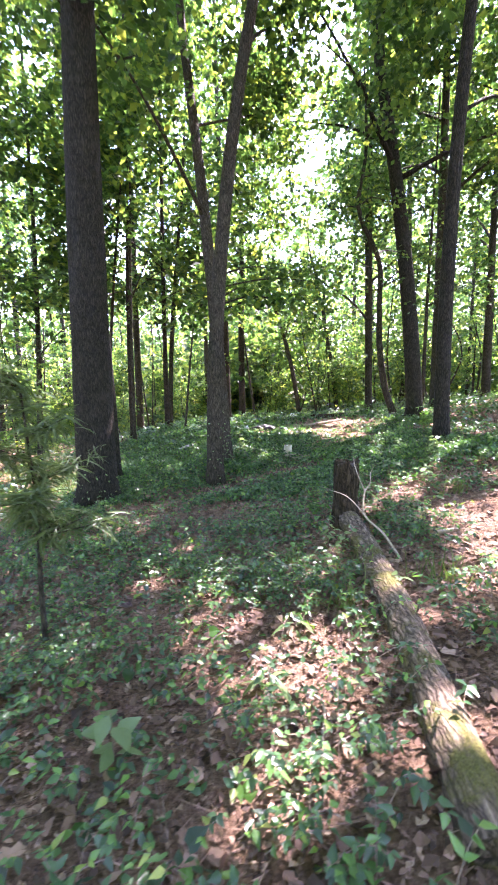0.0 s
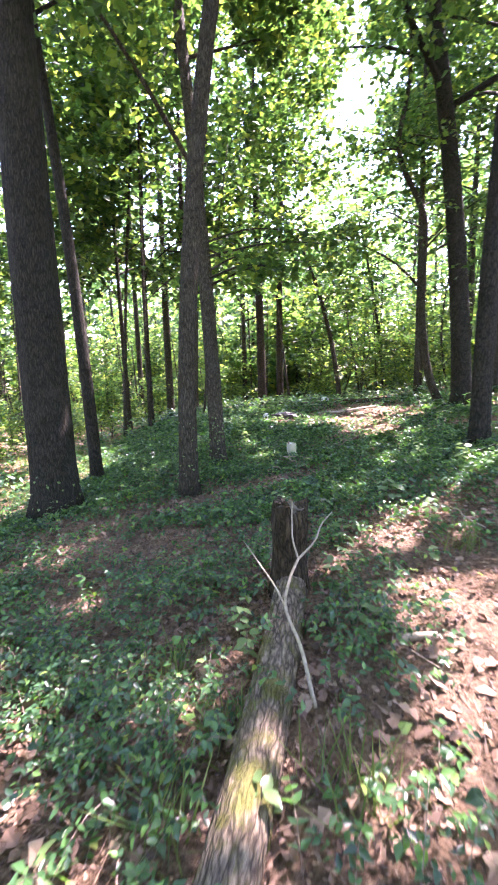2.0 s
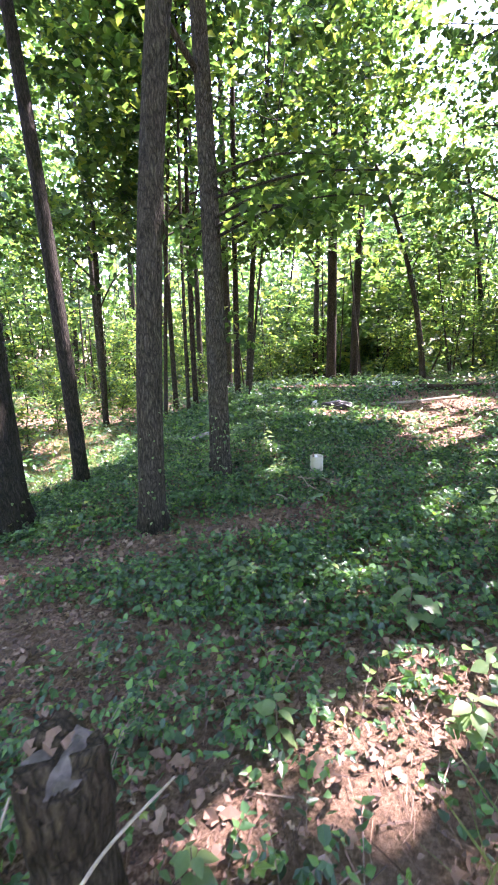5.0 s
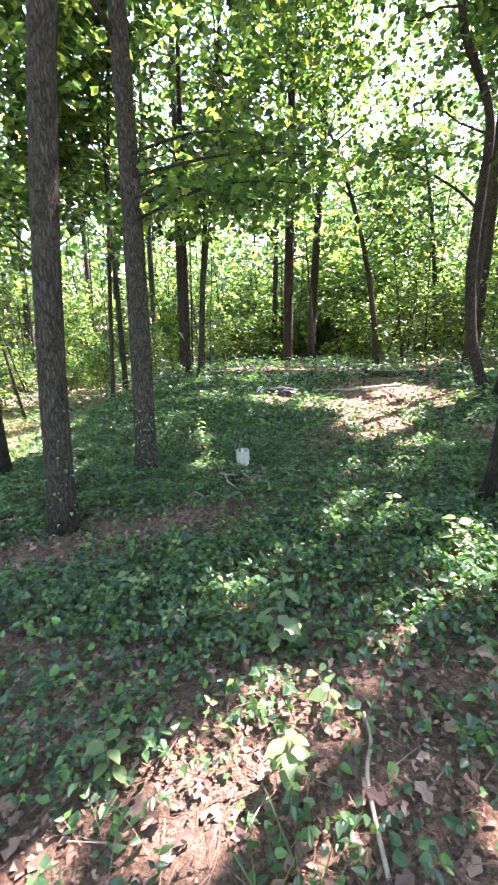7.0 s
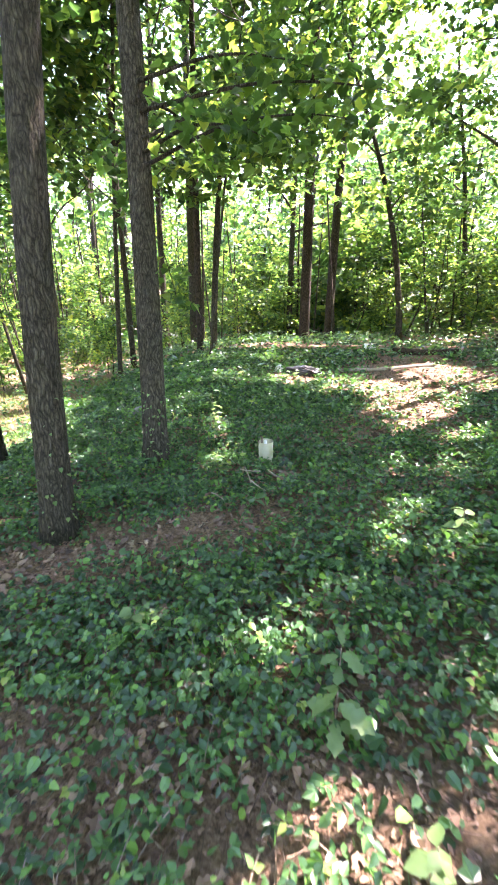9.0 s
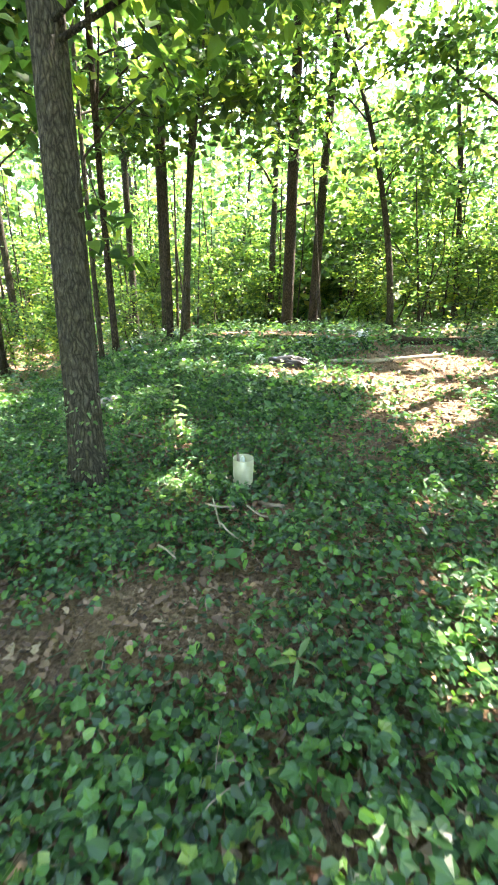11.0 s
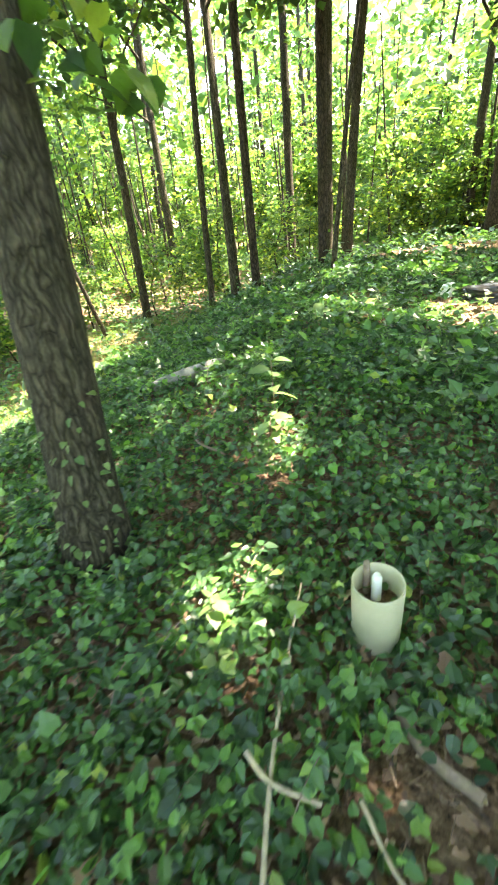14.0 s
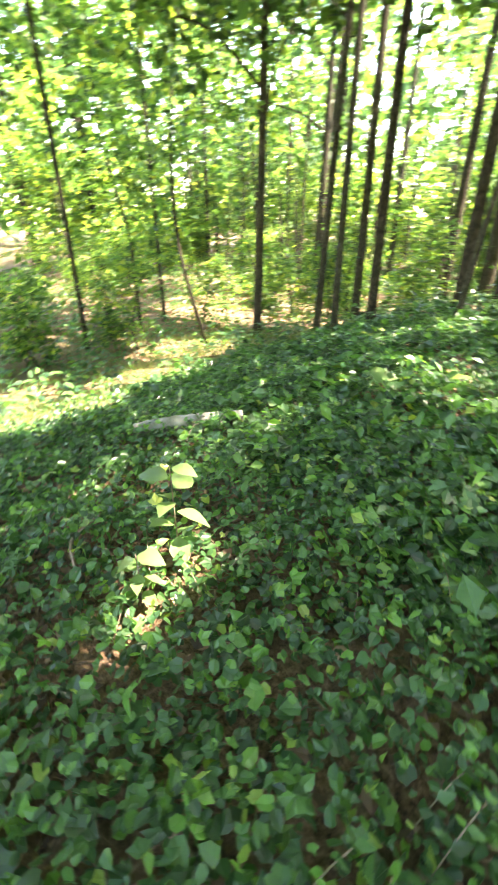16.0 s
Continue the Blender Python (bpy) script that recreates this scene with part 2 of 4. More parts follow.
ROUND = folded(0.14, 0.34, 0.62, 0.33, 0.2, 0.16)
TREFOIL = (np.array([(0, 0, 0), (0.55, -0.25, 0.05), (1, 0, -0.12), (0.55, 0.25, 0.05), (-0.02, -0.36, 0.03), (0.4, -0.62, -0.05), (-0.02, 0.36, 0.03), (0.4, 0.62, -0.05)]),
           np.array([(0, 1, 2, 3), (0, 4, 5, 1), (0, 3, 7, 6)]))
OVAL = folded(0.25, 0.24, 0.65, 0.25)
HEART = (np.array([(0, 0, 0), (0.4, 0, -0.02), (1, 0, -0.2), (-0.04, -0.3, 0.04), (0.3, -0.46, 0.07), (0.62, -0.31, -0.02), (-0.04, 0.3, 0.04), (0.3, 0.46, 0.07), (0.62, 0.31, -0.02)]),
         np.array([(0, 3, 4, 1), (1, 4, 5, 2), (0, 1, 7, 6), (1, 2, 8, 7)]))
POINTED = folded(0.3, 0.3, 0.62, 0.2, 0.25, 0.15)
CURLED = (np.array([(0, 0, 0), (0.28, -0.32, 0.14), (0.5, -0.1, -0.03), (0.85, -0.3, 0.16), (1, 0.1, 0.02), (0.45, 0.3, 0.18)]), np.array([(0, 1, 2, 5), (2, 3, 4, 5)]))
LOBED = blade((0.04, 0.36, 0.18, 0.32, 0.03), 0.35, 0.15)
NARROW = blade((0.012, 0.05, 0.045, 0.004), 0.3, 0.5)


def leaf_arrays(template, place, heading, tilt, roll, size):
    """Copies of a leaf at places: heading about z, tilt up or down, roll about the midrib, all radians."""
    tv, tq = template
    n = len(place)
    ch, sh, ct, st, cr, sr = np.cos(heading), np.sin(heading), np.cos(tilt), np.sin(tilt), np.cos(roll), np.sin(roll)
    fwd = np.stack([ch * ct, sh * ct, st], -1)
    side0 = np.stack([-sh, ch, np.zeros(n)], -1)
    up0 = np.cross(fwd, side0)
    side = side0 * cr[:, None] + up0 * sr[:, None]
    up = up0 * cr[:, None] - side0 * sr[:, None]
    v = (tv[None, :, 0, None] * fwd[:, None] + tv[None, :, 1, None] * side[:, None] + tv[None, :, 2, None] * up[:, None]) * size[:, None, None]
    v = v + place[:, None, :]
    q = tq[None] + (np.arange(n) * len(tv))[:, None, None]
    return v.reshape(-1, 3), q.reshape(-1, tq.shape[1])


def leaves(name, template, place, size, mat, parent=None, rng=None, tilt=(-0.3, 0.45), roll=0.5, offset=(0, 0, 0)):
    n = len(place)
    v, q = leaf_arrays(template, np.asarray(place) - np.asarray(offset), rng.uniform(0, 2 * np.pi, n), rng.normal(tilt[0], tilt[1], n),
                       rng.normal(0, roll, n), size * rng.uniform(0.7, 1.25, n))
    return link_mesh(name, v, q, mat, parent)


# ---- the lie of the land ----
HILL_X = (-9, -5.5, -2.5, 0, 2.2, 4.5, 8)
HILL_Y = (0, 3.5, 6.5, 9.5, 12.5, 16, 19.5)
HILLS = (
    (-0.05, -0.18, 0.2, 0.04, -0.01, 0.09, 0.02),
    (-0.19, -0.08, 0.02, -0.09, 0.03, 0.05, 0.06),
    (-0.16, -0.14, 0.06, -0.06, -0.04, 0.12, 0.04),
    (-0.04, -0.3, 0.09, 0.04, -0.15, 0.0, 0.06),
    (-0.13, -0.25, 0.27, 0.01, -0.13, 0.07, 0.06),
    (-0.42, 0.05, 0.25, 0.06, 0.16, -0.11, -0.06),
    (-0.57, 0.12, 0.16, 0.02, -0.21, -0.32, -0.06))


def lie(x, y):
    """Height of the ground: a slope that falls to the left, gentle swells, and a crest behind which it drops."""
    x, y = np.asarray(x, float), np.asarray(y, float)
    z = 0.95 * np.tanh(x / 7) - 0.1 - 1.0 / (1 + np.exp(-np.clip((y - 23.5) / 1.6, -50, 50)))
    for hy, row in zip(HILL_Y, HILLS):
        for hx, h in zip(HILL_X, row):
            z = z + h * np.exp(-((x - hx) ** 2 + (y - hy) ** 2) / 8.0)
    return z


def crumple(x, y):
    """Small bumps and hollows of the soil."""
    return 0.018 * np.sin(3.1 * x + 1.7 * np.sin(2.3 * y)) * np.cos(2.7 * y + 0.6) + 0.008 * np.sin(9.7 * x + 4 * np.sin(3.3 * y)) * np.sin(8.3 * y + 2 * np.cos(4.1 * x))


def soil(x, y):
    return lie(x, y) + crumple(np.asarray(x, float), np.asarray(y, float))


def on_soil(x, y, up=0.0):
    return (x, y, float(soil(x, y)) + up)


def axis(inner_from, inner_to, step, reach):
    mid = np.arange(inner_from, inner_to + step / 2, step)
    grow, d, out = step, 0.0, []
    while d < reach:
        grow *= 1.18
        d += grow
        out.append(d)
    out = np.array(out)
    return np.concatenate([(inner_from - out)[::-1], mid, inner_to + out])


def make_ground():
    xs, ys = axis(-6, 6, 0.1, 600), axis(-1, 16, 0.1, 600)
    gx, gy = np.meshgrid(xs, ys, indexing="ij")
    gz = soil(gx, gy)
    v = np.stack([gx, gy, gz], -1).reshape(-1, 3)
    i, j = np.meshgrid(np.arange(len(xs) - 1), np.arange(len(ys) - 1), indexing="ij")
    w = len(ys)
    q = np.stack([i * w + j, (i + 1) * w + j, (i + 1) * w + j + 1, i * w + j + 1], -1).reshape(-1, 4)
    tagged(link_mesh("ground", v, q, MAT_SOIL, smooth=True), "brown woodland soil covered with needles and leaf crumbs", "ground", kind="structure")


make_ground()

# ---- where sun comes through the leaves, and where the sky shows ----
# Openings of the canopy, named by the ground that the sun reaches through them: x, y, radius.
OPENINGS = (
    (2.15, 3.5, 0.62), (2.6, 3.1, 0.55), (1.9, 3.9, 0.42), (3.1, 3.9, 0.5), (0.05, 1.8, 0.33), (0.36, 1.9, 0.36), (-0.1, 2.5, 0.25), (0.1, 1.15, 0.3),
    (0.75, 1.3, 0.25), (1.9, 5.1, 0.25), (1.45, 4.9, 0.16), (1.93, 12.2, 0.75), (0.6, 12.7, 0.75), (2.2, 11.0, 0.65), (2.9, 13.4, 0.8), (2.9, 9.7, 0.4),
    (5.0, 11.7, 0.7), (-3.9, 7.2, 0.6), (1.84, 4.85, 0.4), (2.05, 5.3, 0.34), (1.3, 4.5, 0.3), (2.4, 5.1, 0.2), (3.1, 6.6, 0.5), (0.77, 6.1, 0.18),
    (-4.0, 9.7, 1.1), (2.1, 7.1, 0.26), (0.22, 8.62, 0.24), (0.42, 8.38, 0.18), (-0.07, 9.5, 0.22), (-0.24, 9.8, 0.28), (-0.4, 9.64, 0.2), (1.85, 5.5, 0.2), (-4.1, 11.3, 0.7), (-11.5, 16, 2.2),
    (2.95, 10.8, 0.6), (-5.6, 11.6, 1.2), (-7.3, 13.0, 1.5), (-6.0, 9.4, 1.0), (7, 15, 1.2), (0.9, 2.4, 0.2), (4.3, 8.2, 0.4), (0.2, 5.6, 0.14), (-0.7, 4.2, 0.2), (3.9, 5.4, 0.5),
    (0.1, 12.5, 0.5), (1.2, 12.4, 0.6), (2.6, 11.7, 0.6), (2.5, 10.2, 0.45), (3.5, 12.4, 0.7), (2.9, 4.9, 0.22), (2.6, 5.9, 0.22), (0.35, 1.35, 0.2), (-0.25, 1.9, 0.18), (-0.35, 2.9, 0.28),
    (0.25, 3.1, 0.24), (0.6, 2.9, 0.24), (-0.9, 3.3, 0.2), (0.3, 2.2, 0.3), (-0.25, 2.3, 0.25), (1.5, 2.55, 0.28), (1.75, 2.95, 0.28), (1.25, 2.15, 0.18), (0.75, 3.45, 0.2),
    (1.5, 6.0, 0.28), (1.75, 6.4, 0.22), (2.3, 7.6, 0.22), (2.2, 8.6, 0.2), (1.2, 5.7, 0.16))


def lets_sun_in(p, rng):
    """True for leaves that would stand in the way of the sun on its way to one of the openings."""
    h = p[:, 2] - lie(p[:, 0], p[:, 1])
    k = np.maximum(h, 0) / SUN.z
    fx, fy = p[:, 0] - SUN.x * k, p[:, 1] - SUN.y * k
    k = (p[:, 2] - lie(fx, fy)) / SUN.z
    fx, fy = p[:, 0] - SUN.x * k, p[:, 1] - SUN.y * k
    hit = np.zeros(len(p), bool)
    edge = rng.uniform(0.75, 1.2, len(p))
    for x, y, r in OPENINGS:
        hit |= (fx - x) ** 2 + (fy - y) ** 2 < (r * edge) ** 2
    fleck = np.sin(5.1 * fx + 1.3 * np.sin(3.7 * fy)) * np.sin(4.7 * fy + 1.9 * np.cos(3.1 * fx))
    small = np.sin(12.3 * fx + 2.1 * np.sin(5.3 * fy)) * np.sin(11.1 * fy + 2.3 * np.cos(4.7 * fx))
    dappled = (fy < 3.4) | (fx > 2.1)
    hit |= (small > 0.78) & (np.sin(1.7 * fx + 0.6) * np.sin(1.3 * fy + 1.0) > -0.35)
    hit |= (fleck > np.where(fx > 2.1, 0.35, 0.6)) & dappled | (fleck > 0.3) & (fx < -4.6) | (fleck > -0.2) & (fy > 17) & (p[:, 2] > 5)
    return hit & (h > 0.7)


def in_sky_gap(p, rng):
    """True for leaves in the lane of open sky that runs up the middle of the wood."""
    dx, dy = p[:, 0] - 1.0, p[:, 1] - 1.2
    d = np.hypot(dx, dy) + 1e-6
    az, el = np.degrees(np.arctan2(dx, dy)), np.degrees(np.arctan2(p[:, 2] - 1.6, d))
    wide = (1.8 + 0.13 * np.clip(el - 22, 0, 40) + 1.3 * np.sin(el * 0.55)) * (1 + 0.35 * np.sin(2.1 * p[:, 0] + 3.0 * p[:, 2]) + 0.3 * np.sin(1.3 * p[:, 1] + 1.7 * p[:, 2]))
    return (dy > 5) & (el > 23.5 + rng.normal(0, 1.0, len(p))) & (np.abs(az - 3.6 - 0.22 * (el - 22)) < wide * rng.uniform(0.6, 0.95, len(p))) & (rng.uniform(0, 1, len(p)) > 0.14)


def open_up(p, rng):
    return p[~(lets_sun_in(p, rng) | in_sky_gap(p, rng))]


# ---- trees ----
def trunk_line(x, y, ax, ay, bx, by, height, step=0.4):
    """The middle line of a trunk: it leans by a and bends by b as it rises."""
    h = np.arange(0, height + step / 2, step)
    hb = np.minimum(h, 9.0)
    k = h - hb
    px = x + ax * hb + bx * hb**2 + (ax + 2 * bx * 9.0) * 0.5 * k
    py = y + ay * hb + by * hb**2 + (ay + 2 * by * 9.0) * 0.5 * k
    return np.stack([px, py, float(lie(x, y)) - 0.08 + h], -1)


def tree(x, y, lean, dia, height, crown_from, crown_radius, count, leaf, label, mat=None, name="tree", group="trees of the wood", seed=1, leaf_mat=None, clump=0.55, sides=14, line=None, limbs=9):
    rng = np.random.default_rng(seed)
    pts = trunk_line(x, y, *lean, height) if line is None else smooth_line(line, 40)
    base = pts[0].copy()
    root = thing(name, base, label, "tree", group)
    h = (pts[:, 2] - base[2])
    top = h[-1]
    rad = dia / 2 * (1 - 0.75 * (h / top) ** 1.1) * (1 + 0.38 * np.exp(-h / 0.2))
    near = math.hypot(x - 1, y - 6) < 7.5
    tube("trunk", pts - base, rad, 40 if near else sides, mat or MAT_BARK, root, 0.03 if near else 0.06, seed, 0.02 if near else 0.0)
    ends = []
    for k in range(limbs):
        f = rng.uniform(crown_from / top, 0.97)
        i = min(int(f * (len(pts) - 1)), len(pts) - 2)
        a = k * 2.4 + rng.uniform(-0.5, 0.5)
        reach = crown_radius * rng.uniform(0.55, 1.0) * (1.15 - 0.6 * (f - crown_from / top) / max(0.05, 1 - crown_from / top))
        rise = reach * rng.uniform(0.15, 0.7)
        p0 = pts[i]
        d = np.array([math.cos(a), math.sin(a), 0])
        line_pts = [p0, p0 + d * reach * 0.35 + (0, 0, rise * 0.5), p0 + d * reach * 0.7 + (0, 0, rise * 0.8) + rng.normal(0, 0.12, 3), p0 + d * reach + (0, 0, rise)]
        lp = smooth_line(line_pts, 10)
        r0 = max(0.012, rad[i] * rng.uniform(0.3, 0.5))
        tube("limb", lp - base, np.linspace(r0, 0.006, 10), 7, mat or MAT_BARK, root, 0.05, seed * 31 + k)
        ends += [lp[4], lp[6], lp[7], lp[8], lp[9], lp[9]]
    ends = np.array(ends)
    if count:
        # twigs round the limbs, each with a spray of leaves
        sprays = max(10, count // 26)
        c = ends[rng.integers(0, len(ends), sprays)] + rng.normal(0, 1, (sprays, 3)) * (clump * 1.6, clump * 1.6, clump * 0.9)
        p = c[rng.integers(0, sprays, count)] + rng.normal(0, 1, (count, 3)) * (clump * 0.42, clump * 0.42, clump * 0.17)
        p = p[p[:, 2] > lie(p[:, 0], p[:, 1]) + 0.25]
        p = open_up(p, rng)
        ob = leaves("crown", DIAMOND if leaf > 0.1 else OVAL, p, leaf, leaf_mat or MAT_CANOPY, root, rng, (-0.25, 0.4), 0.6, base)
        tagged(ob, "sunlit green leaves in loose sprays")
    return root


# ---- the wood: trunks that stand near the path ----
OAK = "tall hardwood tree with dark furrowed bark rising from creeper"
TREES = (
    # x, y, lean and bend, diameter, height, crown from, crown radius, leaves, seed
    (-2.55, 6.78, (0.0146, 0.0034, 0.0014, 0.0001), 0.64, 19, 8, 5.0, 10000, 11),
    (-0.60, 7.02, (-0.0076, 0.0717, 0.0138, 0.0008), 0.27, 16, 6.8, 4.0, 13000, 12),
    (-0.5, 8.58, (-0.046, 0.1433, -0.0042, 0.0018), 0.28, 17, 5.5, 4.0, 13000, 13),
    (-2.75, 8.36, (-0.0048, 0.0147, -0.0058, 0.0), 0.22, 15, 6.5, 3.5, 9000, 14),
    (3.53, 7.66, (-0.0238, -0.0114, 0.007, -0.0003), 0.265, 16, 5.0, 4.2, 13000, 15),
    (4.68, 11.95, (-0.0525, 0.0016, -0.008, 0.0002), 0.44, 17, 5.5, 4.8, 14000, 16),
    (2.46, 21.4, (-0.0758, -0.0058, -0.0243, 0.0), 0.24, 10, 4.0, 3.0, 4500, 18),
    (-0.48, 24.0, (-0.0063, 0.0, 0.0026, 0.0), 0.39, 21, 9, 3.5, 9000, 19),
    (-1.22, 22.1, (-0.0058, -0.0015, 0.0, 0.0), 0.43, 22, 9, 3.5, 9000, 20),
    (-4.35, 15.35, (0.0133, -0.0288, 0.0033, 0.0), 0.17, 16, 5, 3.5, 9000, 21),
    (-3.21, 16.13, (0.0133, -0.0227, 0.0015, 0.0), 0.19, 18, 5, 3.5, 9000, 22),
    (-3.37, 17.57, (0.0328, -0.0033, 0.007, 0.0), 0.21, 14, 4, 3.0, 7500, 23),
    (-2.31, 14.71, (0.0988, 0.0015, 0.0051, 0.0), 0.085, 8, 3, 1.6, 1500, 24),
    (-7.73, 15.09, (0.0882, -0.0125, -0.0029, 0.0), 0.2, 16, 4, 3.5, 7500, 25),
    (-5.10, 14.73, (0.0906, -0.038, 0.0041, 0.0), 0.13, 13, 4, 2.6, 7500, 26),
    (-3.91, 14.05, (0.015, -0.0134, 0.003, 0.0), 0.11, 12, 4, 2.4, 7500, 27),
    (-5.55, 16.17, (0.0016, -0.0033, 0.0005, 0.0), 0.18, 16, 5, 3.0, 9000, 28),
    (-5.42, 20.6, (0.003, -0.0021, 0.0012, 0.0), 0.36, 19, 5, 4.0, 9000, 30),
    (5.71, 20.48, (-0.0189, 0.0, 0.0, 0.0), 0.35, 17, 4, 4.0, 7500, 32),
    (4.99, 24.5, (-0.0909, 0.0, -0.0089, 0.0), 0.25, 10, 4, 3.0, 4500, 33),
    (6.9, 17.0, (0.01, 0.0, 0.002, 0.0), 0.16, 12, 4, 3.0, 4500, 34),
    (-8.5, 11.2, (0.03, 0.01, 0.0, 0.0), 0.1, 17, 4.5, 4.5, 10000, 37),
    (-10.5, 13.8, (0.02, 0.0, 0.0, 0.0), 0.1, 17, 4.5, 4.0, 8000, 38),
    (-7.2, 21.5, (0.0, 0.0, 0.001, 0.0), 0.28, 18, 5, 4.5, 9000, 39),
    (-2.6, 25.5, (0.0, 0.0, 0.001, 0.0), 0.3, 18, 5, 4.5, 8000, 41),
    (8.3, 22.5, (0.0, 0.0, -0.001, 0.0), 0.3, 17, 5, 4.5, 8000, 42),
    # added tree, set here for the shade its crown throws on the mound
    (4.95, 17.6, (0.0, 0.0, -0.001, 0.0), 0.2, 17, 8, 4.2, 11000, 43),
    (-12.5, 21.0, (0.02, 0.0, 0.0, 0.0), 0.3, 17, 5, 4.0, 6500, 35),
)
for x, y, lean, dia, height, cf, cr, n, seed in TREES:
    red = seed in (19, 20, 21, 22)
    # seeds 11 and 14-16: bark coloured as if backlit; seed 13: as if lit
    bark = MAT_BARK_RED if red else MAT_BARK_BACKLIT if seed in (11, 14, 15, 16) else MAT_BARK_LIT if seed == 13 else MAT_BARK
    tree(x, y, lean, dia, height, cf, cr, n, 0.165 if y < 12 else 0.22, "tall pine-like tree with reddish brown scaly bark" if red else OAK, bark, seed=seed)

# the slender crooked tree
cx, cy = 4.52, 13.1
cz = float(lie(cx, cy))
CROOKED = ((0, -0.08), (-0.36, 0.85), (-0.56, 2.1), (-0.59, 3.3), (-0.63, 4.6), (-1.27, 6.0), (-1.07, 7.6), (-1.16, 9.8))
tree(cx, cy, None, 0.21, 0, 3.6, 2.2, 2600, 0.12, "slender crooked tree with a snaking dark trunk", seed=40, limbs=6,
     line=[(cx + o, cy + 0.2 * o, cz + h) for o, h in CROOKED])

# trees added behind and beside the walker so that their crowns shade the path
SHADE = ((7.5, 9.0), (9.0, 14.0), (7.0, 4.5), (10.5, 19.0), (6.5, -2.0), (-6.0, 3.5), (-5.5, -3.5), (2.0, -5.0), (12, 8), (9, 25), (12.5, 14), (6.4, 14.6), (5.9, 9.2))
for k, (x, y) in enumerate(SHADE):
    tree(x, y, (0, 0, 0, 0), 0.3 + 0.03 * (k % 4), 17, 6.5, 5.2, 12000, 0.2, OAK, seed=60 + k + (k > 3))


# ---- saplings and undergrowth ----
def sapling(x, y, height, count, leaf, seed, label="slender sapling with bright green leaves along its stem"):
    rng = np.random.default_rng(seed)
    base = np.array(on_soil(x, y, -0.03))
    root = thing("sapling", base, label, "sapling", "saplings of the wood")
    sway = rng.normal(0, 0.06 * height, (4, 3)) * (1, 1, 0)
    sway[0] = 0
    line = [base + sway[k] + (0, 0, height * k / 3) for k in range(4)]
    pts = smooth_line(line, 14)
    tube("stem", pts - base, np.linspace(0.012 + 0.006 * height, 0.006, 14), 7, MAT_BARK, root, 0.04, seed)
    sprays = max(6, count // 20)
    f = rng.uniform(0.22, 1.0, sprays)
    i = (f * 13).astype(int)
    a = rng.uniform(0, 2 * np.pi, sprays)
    reach = rng.uniform(0.15, 1.0, sprays) * height * 0.24
    c = pts[i] + np.stack([np.cos(a) * reach, np.sin(a) * reach, reach * 0.25], -1)
    p = c[rng.integers(0, sprays, count)] + rng.normal(0, 1, (count, 3)) * (0.2, 0.2, 0.07)
    p = p[p[:, 2] > lie(p[:, 0], p[:, 1]) + 0.1]
    p = open_up(p, rng)
    leaves("foliage", DIAMOND, p, leaf, MAT_UNDER, root, rng, (-0.2, 0.35), 0.5, base)
    return root


def scatter_saplings():
    rng = np.random.default_rng(7)
    made = 0
    while made < 150:
        x, y = rng.uniform(-24, 20), rng.uniform(10, 36)
        if -5.2 < x < 6.5 and y < 19.5 or (x > -4.5 and y < 15 and x < 9) or (x < -5 and y < 13 and x > -7):
            continue
        if rng.uniform() < 0.25 and y < 20:
            continue
        d = math.hypot(x, y)
        height, count = rng.uniform(2.2, 7.5), int(rng.uniform(900, 2000))
        if not (-3.2 < x < 2.0 and y < 25):
            sapling(x, y, height, count, 0.13 + 0.002 * d, 500 + made)
        made += 1


scatter_saplings()


def scatter_shrubs():
    rng = np.random.default_rng(17)
    made = 0
    while made < 70:
        x, y = rng.uniform(-22, -4.8), rng.uniform(9.5, 26)
        if x > -7.5 and y < 12.5:
            continue
        sapling(x, y, rng.uniform(0.8, 2.4), int(rng.uniform(350, 800)), 0.12, 900 + made, "low leafy shrub in the sunny hollow")
        made += 1
    for x, y in ((-5.6, 18.2), (3.4, 20.6), (4.4, 19.4), (6.2, 18.6), (-3.0, 19.5), (-6.8, 17.2), (2.0, 25.5), (0.7, 22.5), (1.5, 23.3)):
        sapling(x, y, rng.uniform(1.6, 3.6), 900, 0.12, 900 + made, "leafy shrub at the edge of the clearing")
        made += 1


scatter_shrubs()


